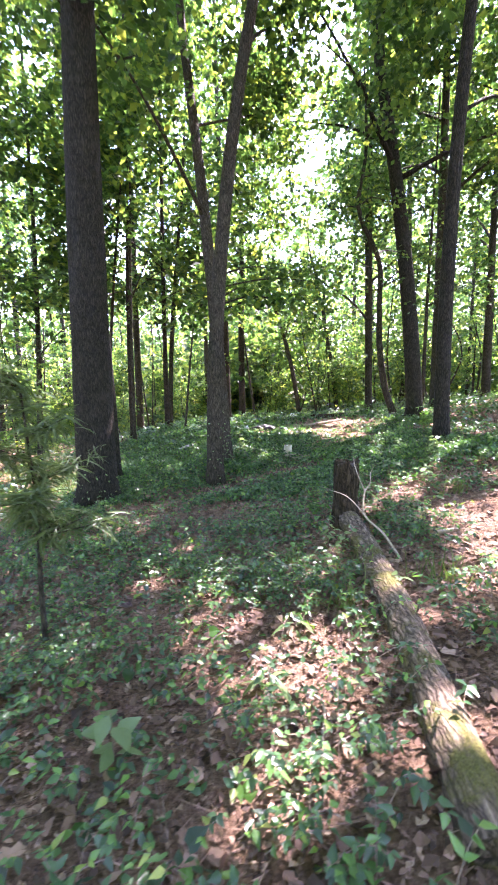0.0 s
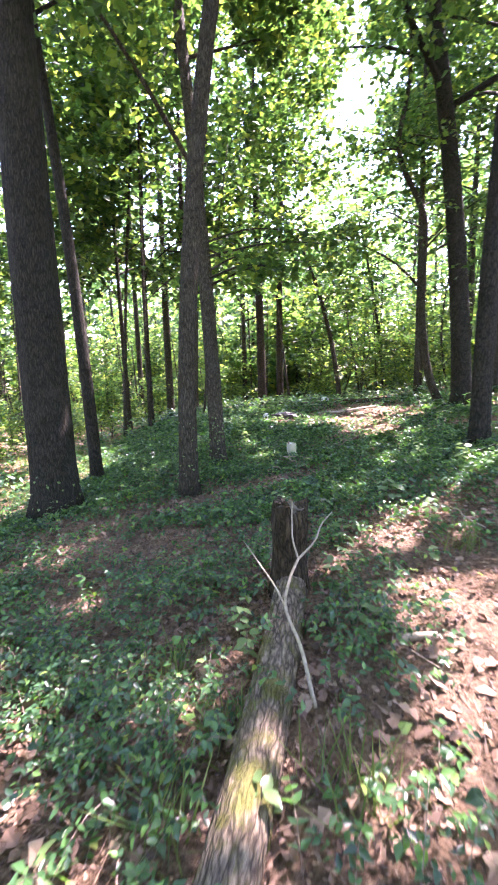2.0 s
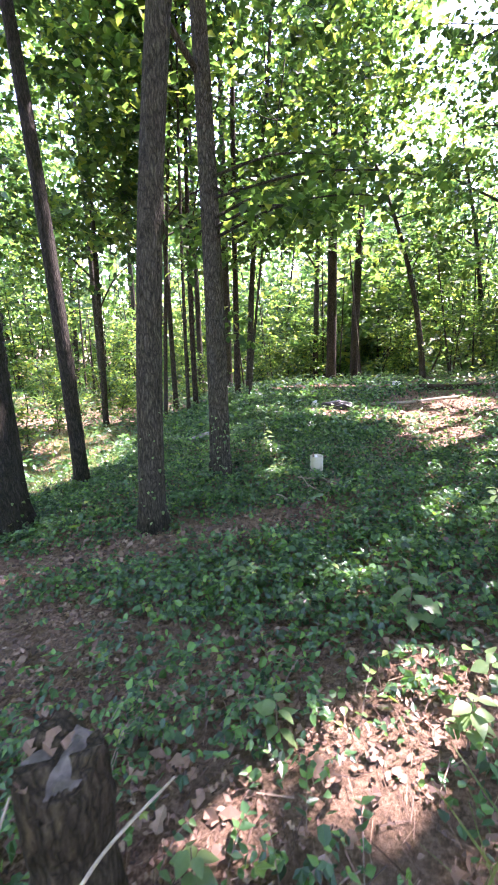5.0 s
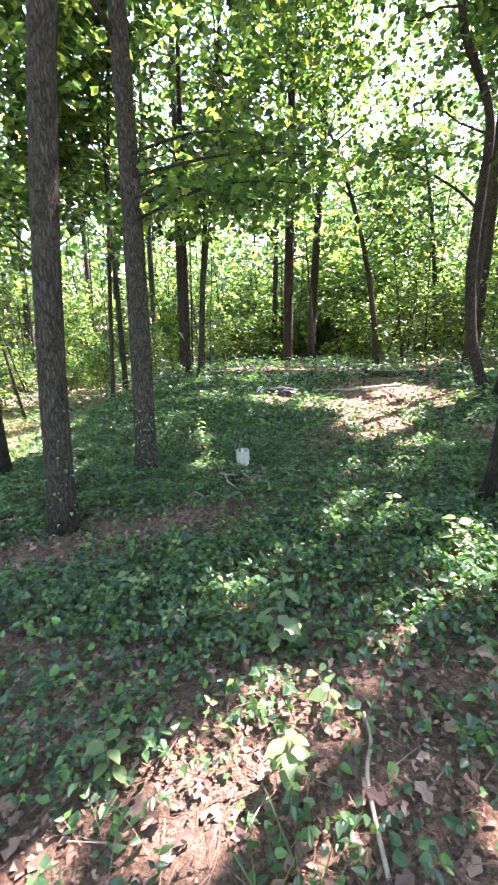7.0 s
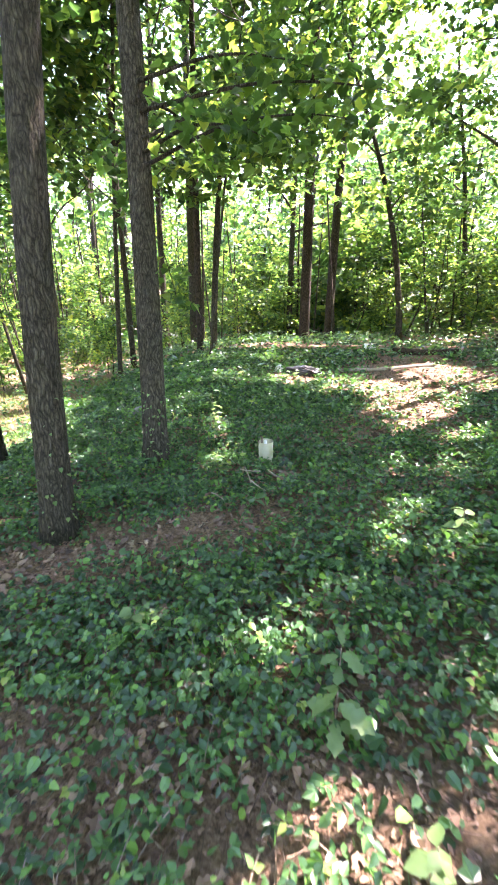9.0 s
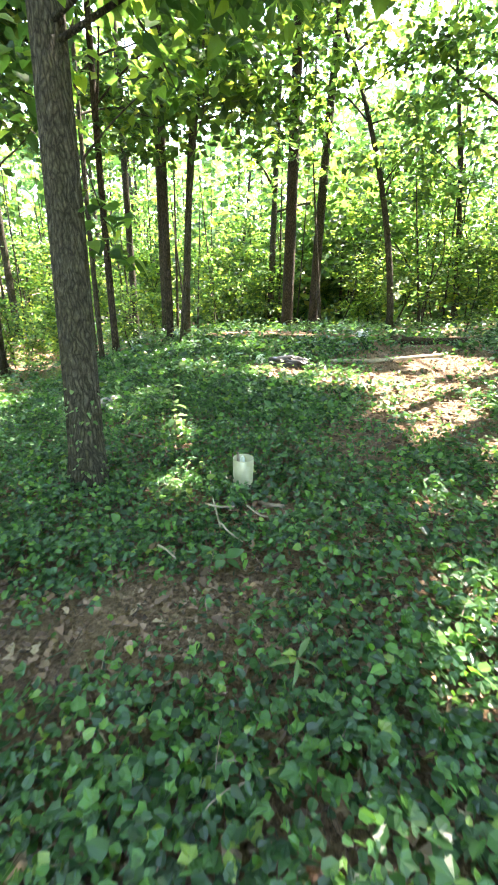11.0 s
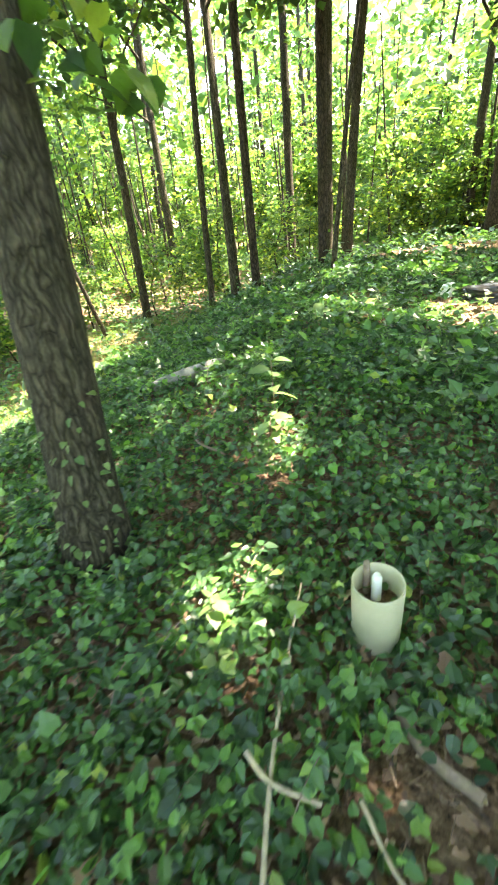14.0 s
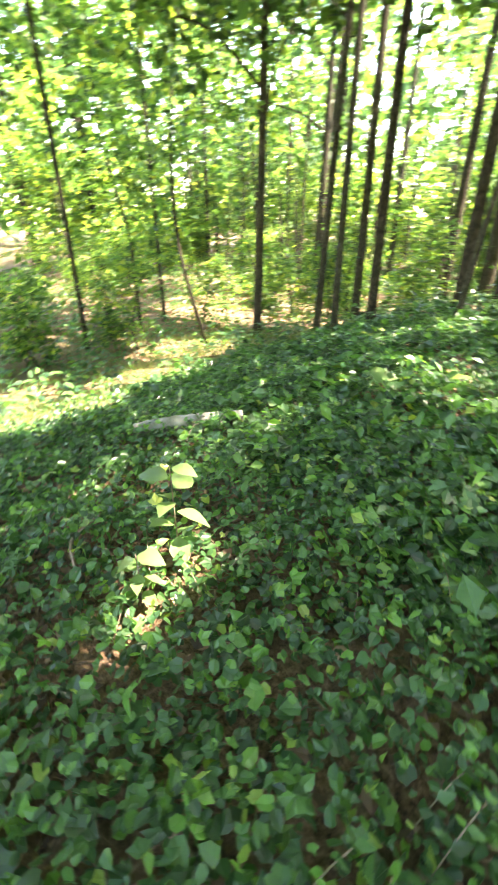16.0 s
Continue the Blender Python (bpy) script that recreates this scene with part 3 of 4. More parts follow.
def far_wood():
    """The woods beyond, too many trees to count: trunks and leaf masses out to 80 m."""
    rng = np.random.default_rng(5)
    tv, tf, lp, base = [], [], [], 0
    for k in range(300):
        a = rng.uniform(-2.0, 2.0) if k < 260 else rng.uniform(2.0, 4.28)
        d = rng.uniform(25, 70) if k < 260 else rng.uniform(12, 40)
        x, y = d * math.sin(a), d * math.cos(a) + 3
        g, top = float(lie(x, y)), rng.uniform(18, 28) * (0.5 if k % 3 == 0 else 1.0)
        if abs(math.degrees(math.atan2(x - 1, y - 1)) - 5) < 7:
            top = min(top, 0.32 * d)
        pts = np.stack([np.linspace(0, rng.normal(0, 0.8), 6) + x, np.linspace(0, rng.normal(0, 0.8), 6) + y, np.linspace(g - 0.1, g + top, 6)], -1)
        v, q, c = tube_arrays(pts, np.linspace(rng.uniform(0.07, 0.2), 0.03, 6), 6, 0.05, k)
        tv.append(v), tf.append(q + base)
        base += len(v)
        n = 1850
        low = 0.03 if k % 2 else 0.25
        f = rng.uniform(low, 1.0, n // 25)
        cc = np.stack([x + rng.normal(0, 2.2, len(f)), y + rng.normal(0, 2.2, len(f)), g + top * f], -1)
        p = cc[rng.integers(0, len(cc), n)] + rng.normal(0, 1, (n, 3)) * (0.5, 0.5, 0.25)
        lp.append(p)
    for k in range(130):
        x, y = rng.uniform(-24, 18), rng.uniform(20, 42)
        g, top = float(lie(x, y)), rng.uniform(4, 10)
        pts = np.stack([x + np.linspace(0, rng.normal(0, 0.5), 5), y + np.zeros(5), np.linspace(g - 0.1, g + top, 5)], -1)
        v, q, c = tube_arrays(pts, np.linspace(rng.uniform(0.03, 0.08), 0.015, 5), 5, 0.05, k)
        tv.append(v), tf.append(q + base)
        base += len(v)
    p = np.concatenate(lp)
    p = p[p[:, 2] > lie(p[:, 0], p[:, 1]) + 0.15]
    p = open_up(p, rng)
    n = 11000
    a, d = rng.uniform(-1.9, 1.9, n), rng.uniform(56, 92, n)
    q = np.stack([d * np.sin(a), d * np.cos(a) + 3, rng.uniform(0, 1, n) * (22 + 4 * np.sin(9 * a) + 3 * np.sin(23 * a))], -1)
    q = q[~in_sky_gap(q, rng)]
    tagged(leaves("distant_crowns", DIAMOND, q, 2.0, MAT_FAR, None, rng, (-0.2, 0.5), 0.7), "hazy green crowns of the most distant trees", "foliage", kind="stuff")
    n = 24000
    a, d = rng.uniform(-1.5, 1.2, n // 40), rng.uniform(28, 46, n // 40)
    c = np.stack([d * np.sin(a), d * np.cos(a) + 3, rng.uniform(11, 29, n // 40)], -1)
    q = c[rng.integers(0, len(c), n)] + rng.normal(0, 1, (n, 3)) * (1.1, 1.1, 0.5)
    q = open_up(q, rng)
    tagged(leaves("high_crowns", DIAMOND, q, 0.68, MAT_FAR, None, rng, (-0.2, 0.45), 0.6), "green upper crowns of the tall trees beyond", "foliage", kind="stuff")
    tagged(link_mesh("far_trunks", np.concatenate(tv), np.concatenate(tf), MAT_BARK, smooth=True), "dark slender trunks of the woods beyond", "trees", kind="stuff")
    tagged(leaves("far_foliage", DIAMOND, p, 0.5, MAT_FAR, None, rng, (-0.2, 0.4), 0.6), "sunlit yellow-green foliage of the woods beyond", "foliage", kind="stuff")


far_wood()


# ---- ground cover ----
def bare(x, y):
    """How bare the ground is: the trodden strip and the patches of litter, 0 to 1."""
    b = np.exp(-((x - 2.3) ** 2 / 0.8 + (y - 3.5) ** 2 / 1.4))
    b = np.maximum(b, 0.66 * np.exp(-((x - 1.8 - 0.12 * (y - 10)) ** 2 / 0.42)) * np.clip((y - 8.3) / 1.2, 0, 1) * (y < 15))
    b = np.maximum(b, 0.93 * np.exp(-((x - 2.7) ** 2 / 3.6 + (y - 13.2) ** 2 / 8)))
    b = np.maximum(b, 0.95 * np.exp(-((x - 0.35) ** 2 / 0.5 + (y - 12.8) ** 2 / 0.25)))
    b = np.maximum(b, 0.9 * np.exp(-((x - 2.5) ** 2 / 0.6 + (y - 11.0) ** 2 / 2.5)))
    f = np.clip(((x + 2.0) * 3.2 + (y - 5.7) * 1.9) / 13.85, 0, 0.92)
    b = np.maximum(b, 0.8 * np.exp(-((x + 2.0 - 3.2 * f) ** 2 + (y - 5.7 - 1.9 * f) ** 2) / (0.2 + 0.05 * f)))
    b = np.maximum(b, 0.95 * np.exp(-((x - 0.85) ** 2 + (y - 8.72) ** 2) / 0.012))
    b = np.maximum(b, 0.8 * np.exp(-((x - 1.15) ** 2 / 0.04 + (y - 8.5) ** 2 / 0.06)))
    b = np.maximum(b, 0.97 * np.exp(-((x - 1.82) ** 2 / 0.1 + (y - 4.78) ** 2 / 0.16)))
    b = np.maximum(b, 0.9 * np.exp(-((x - 1.3) ** 2 / 0.08 + (y - 4.5) ** 2 / 0.1)))
    b = np.maximum(b, 0.78 * np.exp(-((x + 0.6) ** 2 / 1.4 + (y - 5.15) ** 2 / 0.45)))
    b = np.maximum(b, 0.7 * np.exp(-((x - 0.3) ** 2 / 0.3 + (y - 1.8) ** 2 / 0.5)))
    return b


def patchy(x, y, s=1.0):
    return 0.5 + 0.25 * np.sin(1.9 * s * x + 1.3 * np.sin(1.1 * s * y)) + 0.25 * np.sin(2.3 * s * y + 1.7 * np.cos(1.4 * s * x))


def sprigs(name, count, box, leaf, reach, per, template, mat, label, seed, dense, stems=True, lift=(0.25, 0.95)):
    """Low plants: arched stems, each with pairs of leaves."""
    rng = np.random.default_rng(seed)
    x, y = rng.uniform(box[0], box[1], count), rng.uniform(box[2], box[3], count)
    keep = rng.uniform(0, 1, count) < dense(x, y)
    x, y = x[keep], y[keep]
    n = len(x)
    a, length = rng.uniform(0, 2 * np.pi, n), reach * rng.uniform(0.5, 1.3, n)
    rise = length * rng.uniform(lift[0], lift[1], n)
    t = (np.arange(per) // 2 + 1.0) / ((per + 1) // 2)
    out = length[:, None] * t[None]
    px, py = x[:, None] + np.cos(a)[:, None] * out, y[:, None] + np.sin(a)[:, None] * out
    pz = soil(px, py) + 0.012 + rise[:, None] * np.sin(t[None] * 1.9)
    side = np.where(np.arange(per) % 2 == 0, 1.0, -1.0)[None]
    p = np.stack([px, py, pz], -1).reshape(-1, 3)
    m = len(p)
    head = (a[:, None] + side * rng.uniform(0.5, 1.3, (n, per))).ravel()
    v, q = leaf_arrays(template, p, head, rng.normal(-0.1, 0.4, m), rng.normal(0, 0.42, m), leaf * rng.uniform(0.6, 1.3, m))
    ob = link_mesh(name, v, q, mat, smooth=True)
    tagged(ob, label, name.replace("_", " "), kind="stuff")
    if stems:
        # thin flat stems under the leaves
        k = 5
        f = np.linspace(0, 1, k)
        sx, sy = x[:, None] + np.cos(a)[:, None] * length[:, None] * f, y[:, None] + np.sin(a)[:, None] * length[:, None] * f
        sz = soil(sx, sy) + rise[:, None] * np.sin(f[None] * 1.9)
        c = np.stack([sx, sy, sz], -1)
        w = np.stack([-np.sin(a), np.cos(a), np.zeros(n)], -1)[:, None, :] * 0.0016
        v = np.stack([c - w, c + w + (0, 0, 0.002)], 2).reshape(-1, 3)
        i = (np.arange(n) * k)[:, None] + np.arange(k - 1)[None]
        q = np.stack([2 * i, 2 * i + 1, 2 * i + 3, 2 * i + 2], -1).reshape(-1, 4)
        tagged(link_mesh(name + "_stems", v, q, MAT_STICK), "thin brown stems of the low plants", "stems", kind="stuff")


def clear_of_log(x, y):
    """0 on the fallen log, 1 away from it."""
    f = np.clip((y - 0.9) / 3.16, 0, 1)
    mid = 0.72 + 0.28 * f + 0.06 * np.sin(3 * f)
    return np.where((y > 0.8) & (y < 4.3), np.clip((np.abs(x - mid) - 0.13) / 0.12, 0, 1), 1.0)


def cover_dense(x, y):
    d = (0.3 + 0.7 * patchy(x, y)) * (1 - 0.95 * bare(x, y)) * clear_of_log(x, y)
    return np.where(y > 6.3, np.minimum(1, d * 1.1 + 0.22 * (1 - bare(x, y))), d * 1.1)


def stand_height(x, y):
    """How high the low plants stand, in uneven cushions with hollows between."""
    a = np.sin(4.3 * x + 1.9 * np.sin(2.9 * y)) * np.sin(3.9 * y + 1.6 * np.cos(3.3 * x))
    b = np.sin(11.0 * x + 2.0 * np.sin(7.1 * y)) * np.sin(10.3 * y + 2.0 * np.cos(8.7 * x))
    return (0.1 + 0.075 * a + 0.045 * b) * (1 - 0.8 * bare(x, y))


def carpet(name, count, box, leaf, template, label, seed, dense, tall=1.0):
    """A leafy carpet: leaves on leaf stalks, most of them at the top of the cushions, some lower down."""
    rng = np.random.default_rng(seed)
    x, y = rng.uniform(box[0], box[1], count), rng.uniform(box[2], box[3], count)
    keep = rng.uniform(0, 1, count) < dense(x, y)
    x, y = x[keep], y[keep]
    n = len(x)
    z = soil(x, y) + 0.012 + tall * stand_height(x, y) * rng.uniform(0, 1, n) ** 0.6 + rng.exponential(0.012, n)
    v, q = leaf_arrays(template, np.stack([x, y, z], -1), rng.uniform(0, 6.3, n), rng.normal(-0.25, 0.5, n), rng.normal(0, 0.6, n), leaf * rng.lognormal(0, 0.3, n).clip(0.45, 1.7))
    tagged(link_mesh(name, v, q, MAT_COVER), label, "creeper", kind="stuff")


def ground_cover():
    rng = np.random.default_rng(3)
    near = (-4.5, 5.0, 0.0, 14.5)
    sprigs("low_shrub", 13000, near, 0.046, 0.2, 10, POINTED, MAT_COVER, "low green shrubby sprigs with pairs of small leaves", 21, lambda x, y: cover_dense(x, y) * (0.3 + 0.7 * patchy(x + 3, y, 1.7)) * (1 - 0.9 * bare(x, y)) * np.where(y < 6.3, 1.35, 0.5))
    sprigs("stump_shrub", 5200, (-1.6, 1.85, 0.8, 5.0), 0.036, 0.2, 10, POINTED, MAT_COVER, "low shrubby sprigs with small leaves round the stump and log", 31, lambda x, y: np.clip(1.6 * patchy(x + 2, y, 1.9) - 0.55, 0, 1) * (1 - bare(x, y)) * clear_of_log(x, y), True, (0.4, 1.1))
    ragged = lambda x, y: np.clip(1.35 - 1.5 * bare(x, y) + 0.9 * (patchy(x + 1, y + 2, 4.1) - 0.5), 0.04, 1)
    lush = lambda x, y: np.minimum(1, cover_dense(x, y) * ragged(x, y) * (0.55 + 0.45 * patchy(x, y + 4, 3.3)) * np.where(y > 5.6, 1.25, 0.3))
    carpet("creeper", 72000, (-3.2, 3.8, 4.0, 11.5), 0.039, ROUND, "low green creeper with rounded leaves on the forest floor", 22, lush)
    carpet("creeper", 44000, (-3.2, 3.8, 4.0, 11.5), 0.039, TREFOIL, "low green creeper with three-lobed leaves on the forest floor", 27, lush)
    carpet("creeper", 24000, near, 0.043, HEART, "low green creeper with heart-shaped leaves on the forest floor", 25, lush)
    carpet("creeper", 46000, (-4.5, 5, 10.5, 15.5), 0.085, DIAMOND, "low green creeper spreading over the mound", 26, lush)
    carpet("far_undergrowth", 16000, (-34, 30, 24, 60), 0.5, DIAMOND, "green undergrowth between the far trees", 28, lambda x, y: 0.3 + 0.7 * patchy(x, y, 0.4), 5.0)
    sprigs("far_creeper", 12000, (-20, 14, 9, 27), 0.12, 0.4, 5, OVAL, MAT_COVER, "dense green undergrowth covering the far ground", 23, lambda x, y: np.minimum(1, 0.15 + 0.85 * patchy(x, y, 0.8)) * (1 - 0.9 * bare(x, y)) * np.where((x > -4) & (x < 4.6) & (y < 14), 0.0, 1.0), False)
    sprigs("outer_creeper", 5000, (-15, 15, -9, 9.5), 0.15, 0.4, 5, DIAMOND, MAT_COVER, "sparse green creeper round the edge of the clearing", 24, lambda x, y: np.where((x > -4.6) & (x < 5.1) & (y > 0), 0.0, 1.0) * (0.3 + 0.7 * patchy(x, y)), False)
    for count, box, leaf in ((36000, (-2.0, 3.6, 0.3, 9.2), 0.03), (14000, (-5, 5.5, -1.0, 14.5), 0.055)):
        x, y = rng.uniform(box[0], box[1], count), rng.uniform(box[2], box[3], count)
        keep = rng.uniform(0, 1, count) > 0.8 * np.exp(-((x - 2.35) ** 2 / 0.6 + (y - 3.6) ** 2 / 0.9)) + 0.6 * np.exp(-((x - 1.82) ** 2 / 0.1 + (y - 4.78) ** 2 / 0.16))
        x, y = x[keep], y[keep]
        count = len(x)
        p = np.stack([x, y, soil(x, y) + rng.uniform(0.001, 0.022, count)], -1)
        v, q = leaf_arrays(CURLED, p, rng.uniform(0, 6.3, count), rng.normal(0, 0.35, count), rng.normal(0, 0.6, count), leaf * rng.lognormal(0, 0.4, count).clip(0.35, 2.0))
        tagged(link_mesh("leaf_litter", v, q, MAT_LITTER), "dry brown fallen leaves lying on the soil", "leaf litter", kind="stuff")
    count = 3000
    x, y = rng.uniform(-3, 4, count), rng.uniform(0.0, 13, count)
    p = np.stack([x, y, soil(x, y) + rng.uniform(0.01, 0.03, count)], -1)
    ob = leaves("oak_litter", LOBED, p, 0.075, MAT_LITTER, None, rng, (0.05, 0.3), 0.45)
    tagged(ob, "large pale lobed dead leaves scattered on the litter", "leaf litter", kind="stuff")
    # needles and bits of twig
    count = 22000
    x, y = rng.uniform(-1.8, 3.8, count), rng.uniform(0.3, 9.5, count)
    p = np.stack([x, y, soil(x, y) + rng.uniform(0.004, 0.03, count)], -1)
    shard = (np.array([(0, -0.02, 0), (1, -0.012, 0.02), (1, 0.012, 0.02), (0, 0.02, 0)]), np.array([(0, 1, 2, 3)]))
    v, q = leaf_arrays(shard, p, rng.uniform(0, 6.3, count), rng.normal(0, 0.12, count), rng.uniform(-1, 1, count), 0.065 * rng.lognormal(0, 0.4, count).clip(0.4, 2.5))
    tagged(link_mesh("needle_litter", v, q, MAT_LITTER), "brown needles and bits of twig strewn over the litter", "leaf litter", kind="stuff")


ground_cover()

# ---- stump, log and sticks ----
def stump():
    base = np.array(on_soil(0.99, 4.13, -0.05))
    root = thing("stump", base, "dark upright tree stump with cracked bark and a broken weathered top", "stump")
    z = np.linspace(0, 0.72, 16)
    pts = np.stack([0.02 * z, 0.02 * z, z], -1)
    body = tube("trunk", pts, 0.122 * (1 + 0.3 * np.exp(-z / 0.1)) * (1 + 0.04 * np.sin(z * 14)), 64, MAT_STUMP, root, 0.07, 3, 0.03)
    for v in body.data.vertices:  # a rim that has split and crumbled
        if v.co.z > 0.64:
            a = math.atan2(v.co.y, v.co.x)
            v.co.z += 0.035 * math.sin(3 * a + 0.6) + 0.02 * math.sin(7 * a) - 0.02
    bm = bmesh.new()
    bmesh.ops.create_grid(bm, x_segments=16, y_segments=16, size=0.1)
    bmesh.ops.delete(bm, geom=[v for v in bm.verts if v.co.length > 0.112], context="VERTS")
    for v in bm.verts:
        v.co.z = 0.695 + 0.025 * noise.noise(v.co * 22) - 0.9 * v.co.length ** 2
        v.co.x += 0.014
        v.co.y += 0.014
    part("broken_top", bm, MAT_WOOD, body, "dark rotten broken wood")
    rng = np.random.default_rng(8)
    for k in range(5):
        v, q = leaf_arrays(CURLED, np.zeros((1, 3)), rng.uniform(0, 6.3, 1), rng.normal(0.1, 0.1, 1), rng.normal(0, 0.2, 1), np.array([0.06]))
        leaf = link_mesh("fallen_leaf", v, q, MAT_LITTER)
        leaf.location = (base[0] + rng.uniform(-0.06, 0.06), base[1] + rng.uniform(-0.09, 0.03), base[2] + 0.72)
        tagged(leaf, "dry pale fallen leaf lying on the stump", "leaf", "leaves on the stump")


stump()


def fallen_log():
    a, b = np.array((0.72, 0.9, 0)), np.array((1.0, 4.06, 0))
    pts = np.array([a + (b - a) * f for f in np.linspace(0, 1, 26)])
    pts[:, 0] += 0.06 * np.sin(np.linspace(0, 3, 26))
    pts[:, 2] = lie(pts[:, 0], pts[:, 1]) + 0.015 + 0.06 * np.linspace(0, 1, 26)
    base = pts[0].copy()
    root = thing("fallen_log", base, "mossy fallen log with ridged bark lying in the leaves", "log")
    tube("trunk", pts - base, np.linspace(0.09, 0.108, 26), 44, MAT_LOG, root, 0.05, 9, 0.045)


fallen_log()


def stick(name, points, r0, r1, mat, label, parent=None, seed=1):
    pts = smooth_line(points, 18)
    if parent:
        return tube(name, pts - np.array(parent.location), np.linspace(r0, r1, 18), 8, mat, parent, 0.12, seed)
    ob = tube(name, pts - pts[0], np.linspace(r0, r1, 18), 8, mat, None, 0.12, seed)
    ob.location = pts[0]
    return tagged(ob, label, "stick")


# ---- the planting tube ----
def planting_tube():
    x, y = 0.80, 8.82
    base = np.array(on_soil(x, y, -0.03))
    root = thing("planting_tube", base, "pale cream plastic tube standing in the creeper, holding soil and sticks", "tube")
    bm = bmesh.new()
    R, H, n = 0.083, 0.30, 40
    rings = [(R * 0.98, 0), (R, H * 0.5), (R * 1.02, H), (R * 1.0, H + 0.003), (R * 0.95, H), (R * 0.93, H * 0.5), (R * 0.92, 0.1)]
    loops = [[bm.verts.new((r * math.cos(2 * math.pi * k / n), r * math.sin(2 * math.pi * k / n), z)) for k in range(n)] for r, z in rings]
    for lo, hi in zip(loops, loops[1:]):
        for k in range(n):
            bm.faces.new((lo[k], lo[(k + 1) % n], hi[(k + 1) % n], hi[k])).smooth = True
    wall = part("wall", bm, MAT_TUBE, root)
    bm = bmesh.new()
    bmesh.ops.create_circle(bm, cap_ends=True, radius=R * 0.93, segments=24, matrix=Matrix.Translation((0, 0, 0.2)))
    part("soil", bm, MAT_SOIL, wall, "dark crumbly soil")
    tube("stake", np.array([(-0.045, 0.02, 0.1), (-0.05, 0.03, 0.2), (-0.055, 0.035, 0.33)]), [0.012, 0.012, 0.011], 10, MAT_STICK, root, 0.05, 2)
    tube("plug", np.array([(-0.01, 0.02, 0.12), (-0.012, 0.02, 0.22), (-0.014, 0.025, 0.29), (-0.014, 0.025, 0.305)]), [0.017, 0.017, 0.017, 0.01], 14, MAT_WHITE, root, 0.02, 5)
    rng = np.random.default_rng(15)
    for k in range(6):
        a = k * 1.05 + 0.3
        v, q = leaf_arrays(HEART, np.zeros((1, 3)), np.array([a + 2.0]), rng.normal(0.2, 0.3, 1), rng.normal(0, 0.3, 1), np.array([0.035]))
        link_mesh("leaf", v + (0.06 * math.cos(a), 0.06 * math.sin(a), 0.225), q, MAT_COVER, root)
    return root


planting_tube()


# ---- sticks and dead wood ----
def forked_twig():
    """A peeled, pale branch that leans over the log against the stump."""
    g = np.array(on_soil(1.17, 2.98, 0.02))
    fork1, fork2 = np.array((1.01, 3.43, 0.29)), np.array((1.075, 3.705, 0.445))
    root = thing("forked_twig", g, "pale peeled forked branch leaning over the log against the stump", "branch")
    shaft = stick("stem", [g, g * 0.5 + fork1 * 0.5 + (0.01, 0, 0.03), fork1, fork1 * 0.45 + fork2 * 0.55 + (-0.015, 0, 0.01), fork2], 0.0098, 0.008, MAT_TWIG, "", root, 2)
    stick("tine", [fork2, fork2 + (0.10, 0.18, 0.04), (1.22, 4.05, 0.53), (1.3, 4.25, 0.55)], 0.0075, 0.004, MAT_TWIG, "", root, 3).parent = shaft
    stick("tine", [fork2, fork2 + (-0.035, 0.06, 0.1), (1.03, 3.9, 0.64), (1.03, 3.97, 0.72)], 0.006, 0.003, MAT_TWIG, "", root, 4).parent = shaft
    stick("tine", [fork1, (0.95, 3.5, 0.37), (0.87, 3.58, 0.44), (0.77, 3.8, 0.44), (0.7, 3.95, 0.44)], 0.006, 0.0025, MAT_TWIG, "", root, 5).parent = shaft


forked_twig()


def ground_stick(points, r0, r1, mat, label, seed):
    stick("stick", [on_soil(x, y, up + (0.07 if y > 7.5 else 0.0)) for x, y, up in points], r0, r1, mat, label, None, seed)


ground_stick([(1.63, 3.45, 0.02), (1.73, 3.47, 0.022), (1.83, 3.47, 0.02)], 0.022, 0.02, MAT_TWIG, "short thick pale piece of branch on bare soil", 11)
ground_stick([(2.44, 5.3, 0.03), (2.47, 5.15, 0.035), (2.46, 5.0, 0.02), (2.53, 4.7, 0.02)], 0.006, 0.009, MAT_TWIG, "thin crooked pale stick lying in the leaf litter", 12)
ground_stick([(0.52, 8.8, 0.05), (0.66, 8.45, 0.05), (0.78, 8.2, 0.06), (0.86, 8.05, 0.04)], 0.004, 0.007, MAT_TWIG, "thin pale stick lying across the creeper", 13)
ground_stick([(0.69, 8.23, 0.09), (0.78, 8.21, 0.085), (0.9, 8.24, 0.07)], 0.008, 0.006, MAT_TWIG, "short pale crosswise stick in the creeper", 14)
ground_stick([(0.86, 8.06, 0.06), (0.95, 7.98, 0.04), (1.05, 7.92, 0.02)], 0.007, 0.004, MAT_TWIG, "thin bent pale stick in the creeper", 15)
ground_stick([(0.93, 8.62, -0.045), (1.05, 8.53, -0.05), (1.2, 8.49, -0.05)], 0.017, 0.018, MAT_STICK, "thick dark brown dead stick in the leaf litter", 16)
ground_stick([(0.97, 8.3, 0.05), (1.1, 8.22, 0.03), (1.28, 8.2, 0.02)], 0.006, 0.004, MAT_TWIG, "thin pale twig lying on brown litter", 17)
ground_stick([(0.55, 7.78, 0.03), (0.62, 7.74, 0.04), (0.7, 7.7, 0.02)], 0.008, 0.005, MAT_TWIG, "short bent twig lying on the litter", 18)
ground_stick([(-0.75, 9.62, 0.05), (-0.6, 9.45, 0.08), (-0.35, 9.42, 0.05)], 0.009, 0.006, MAT_STICK, "curved brown stick among the creeper", 19)
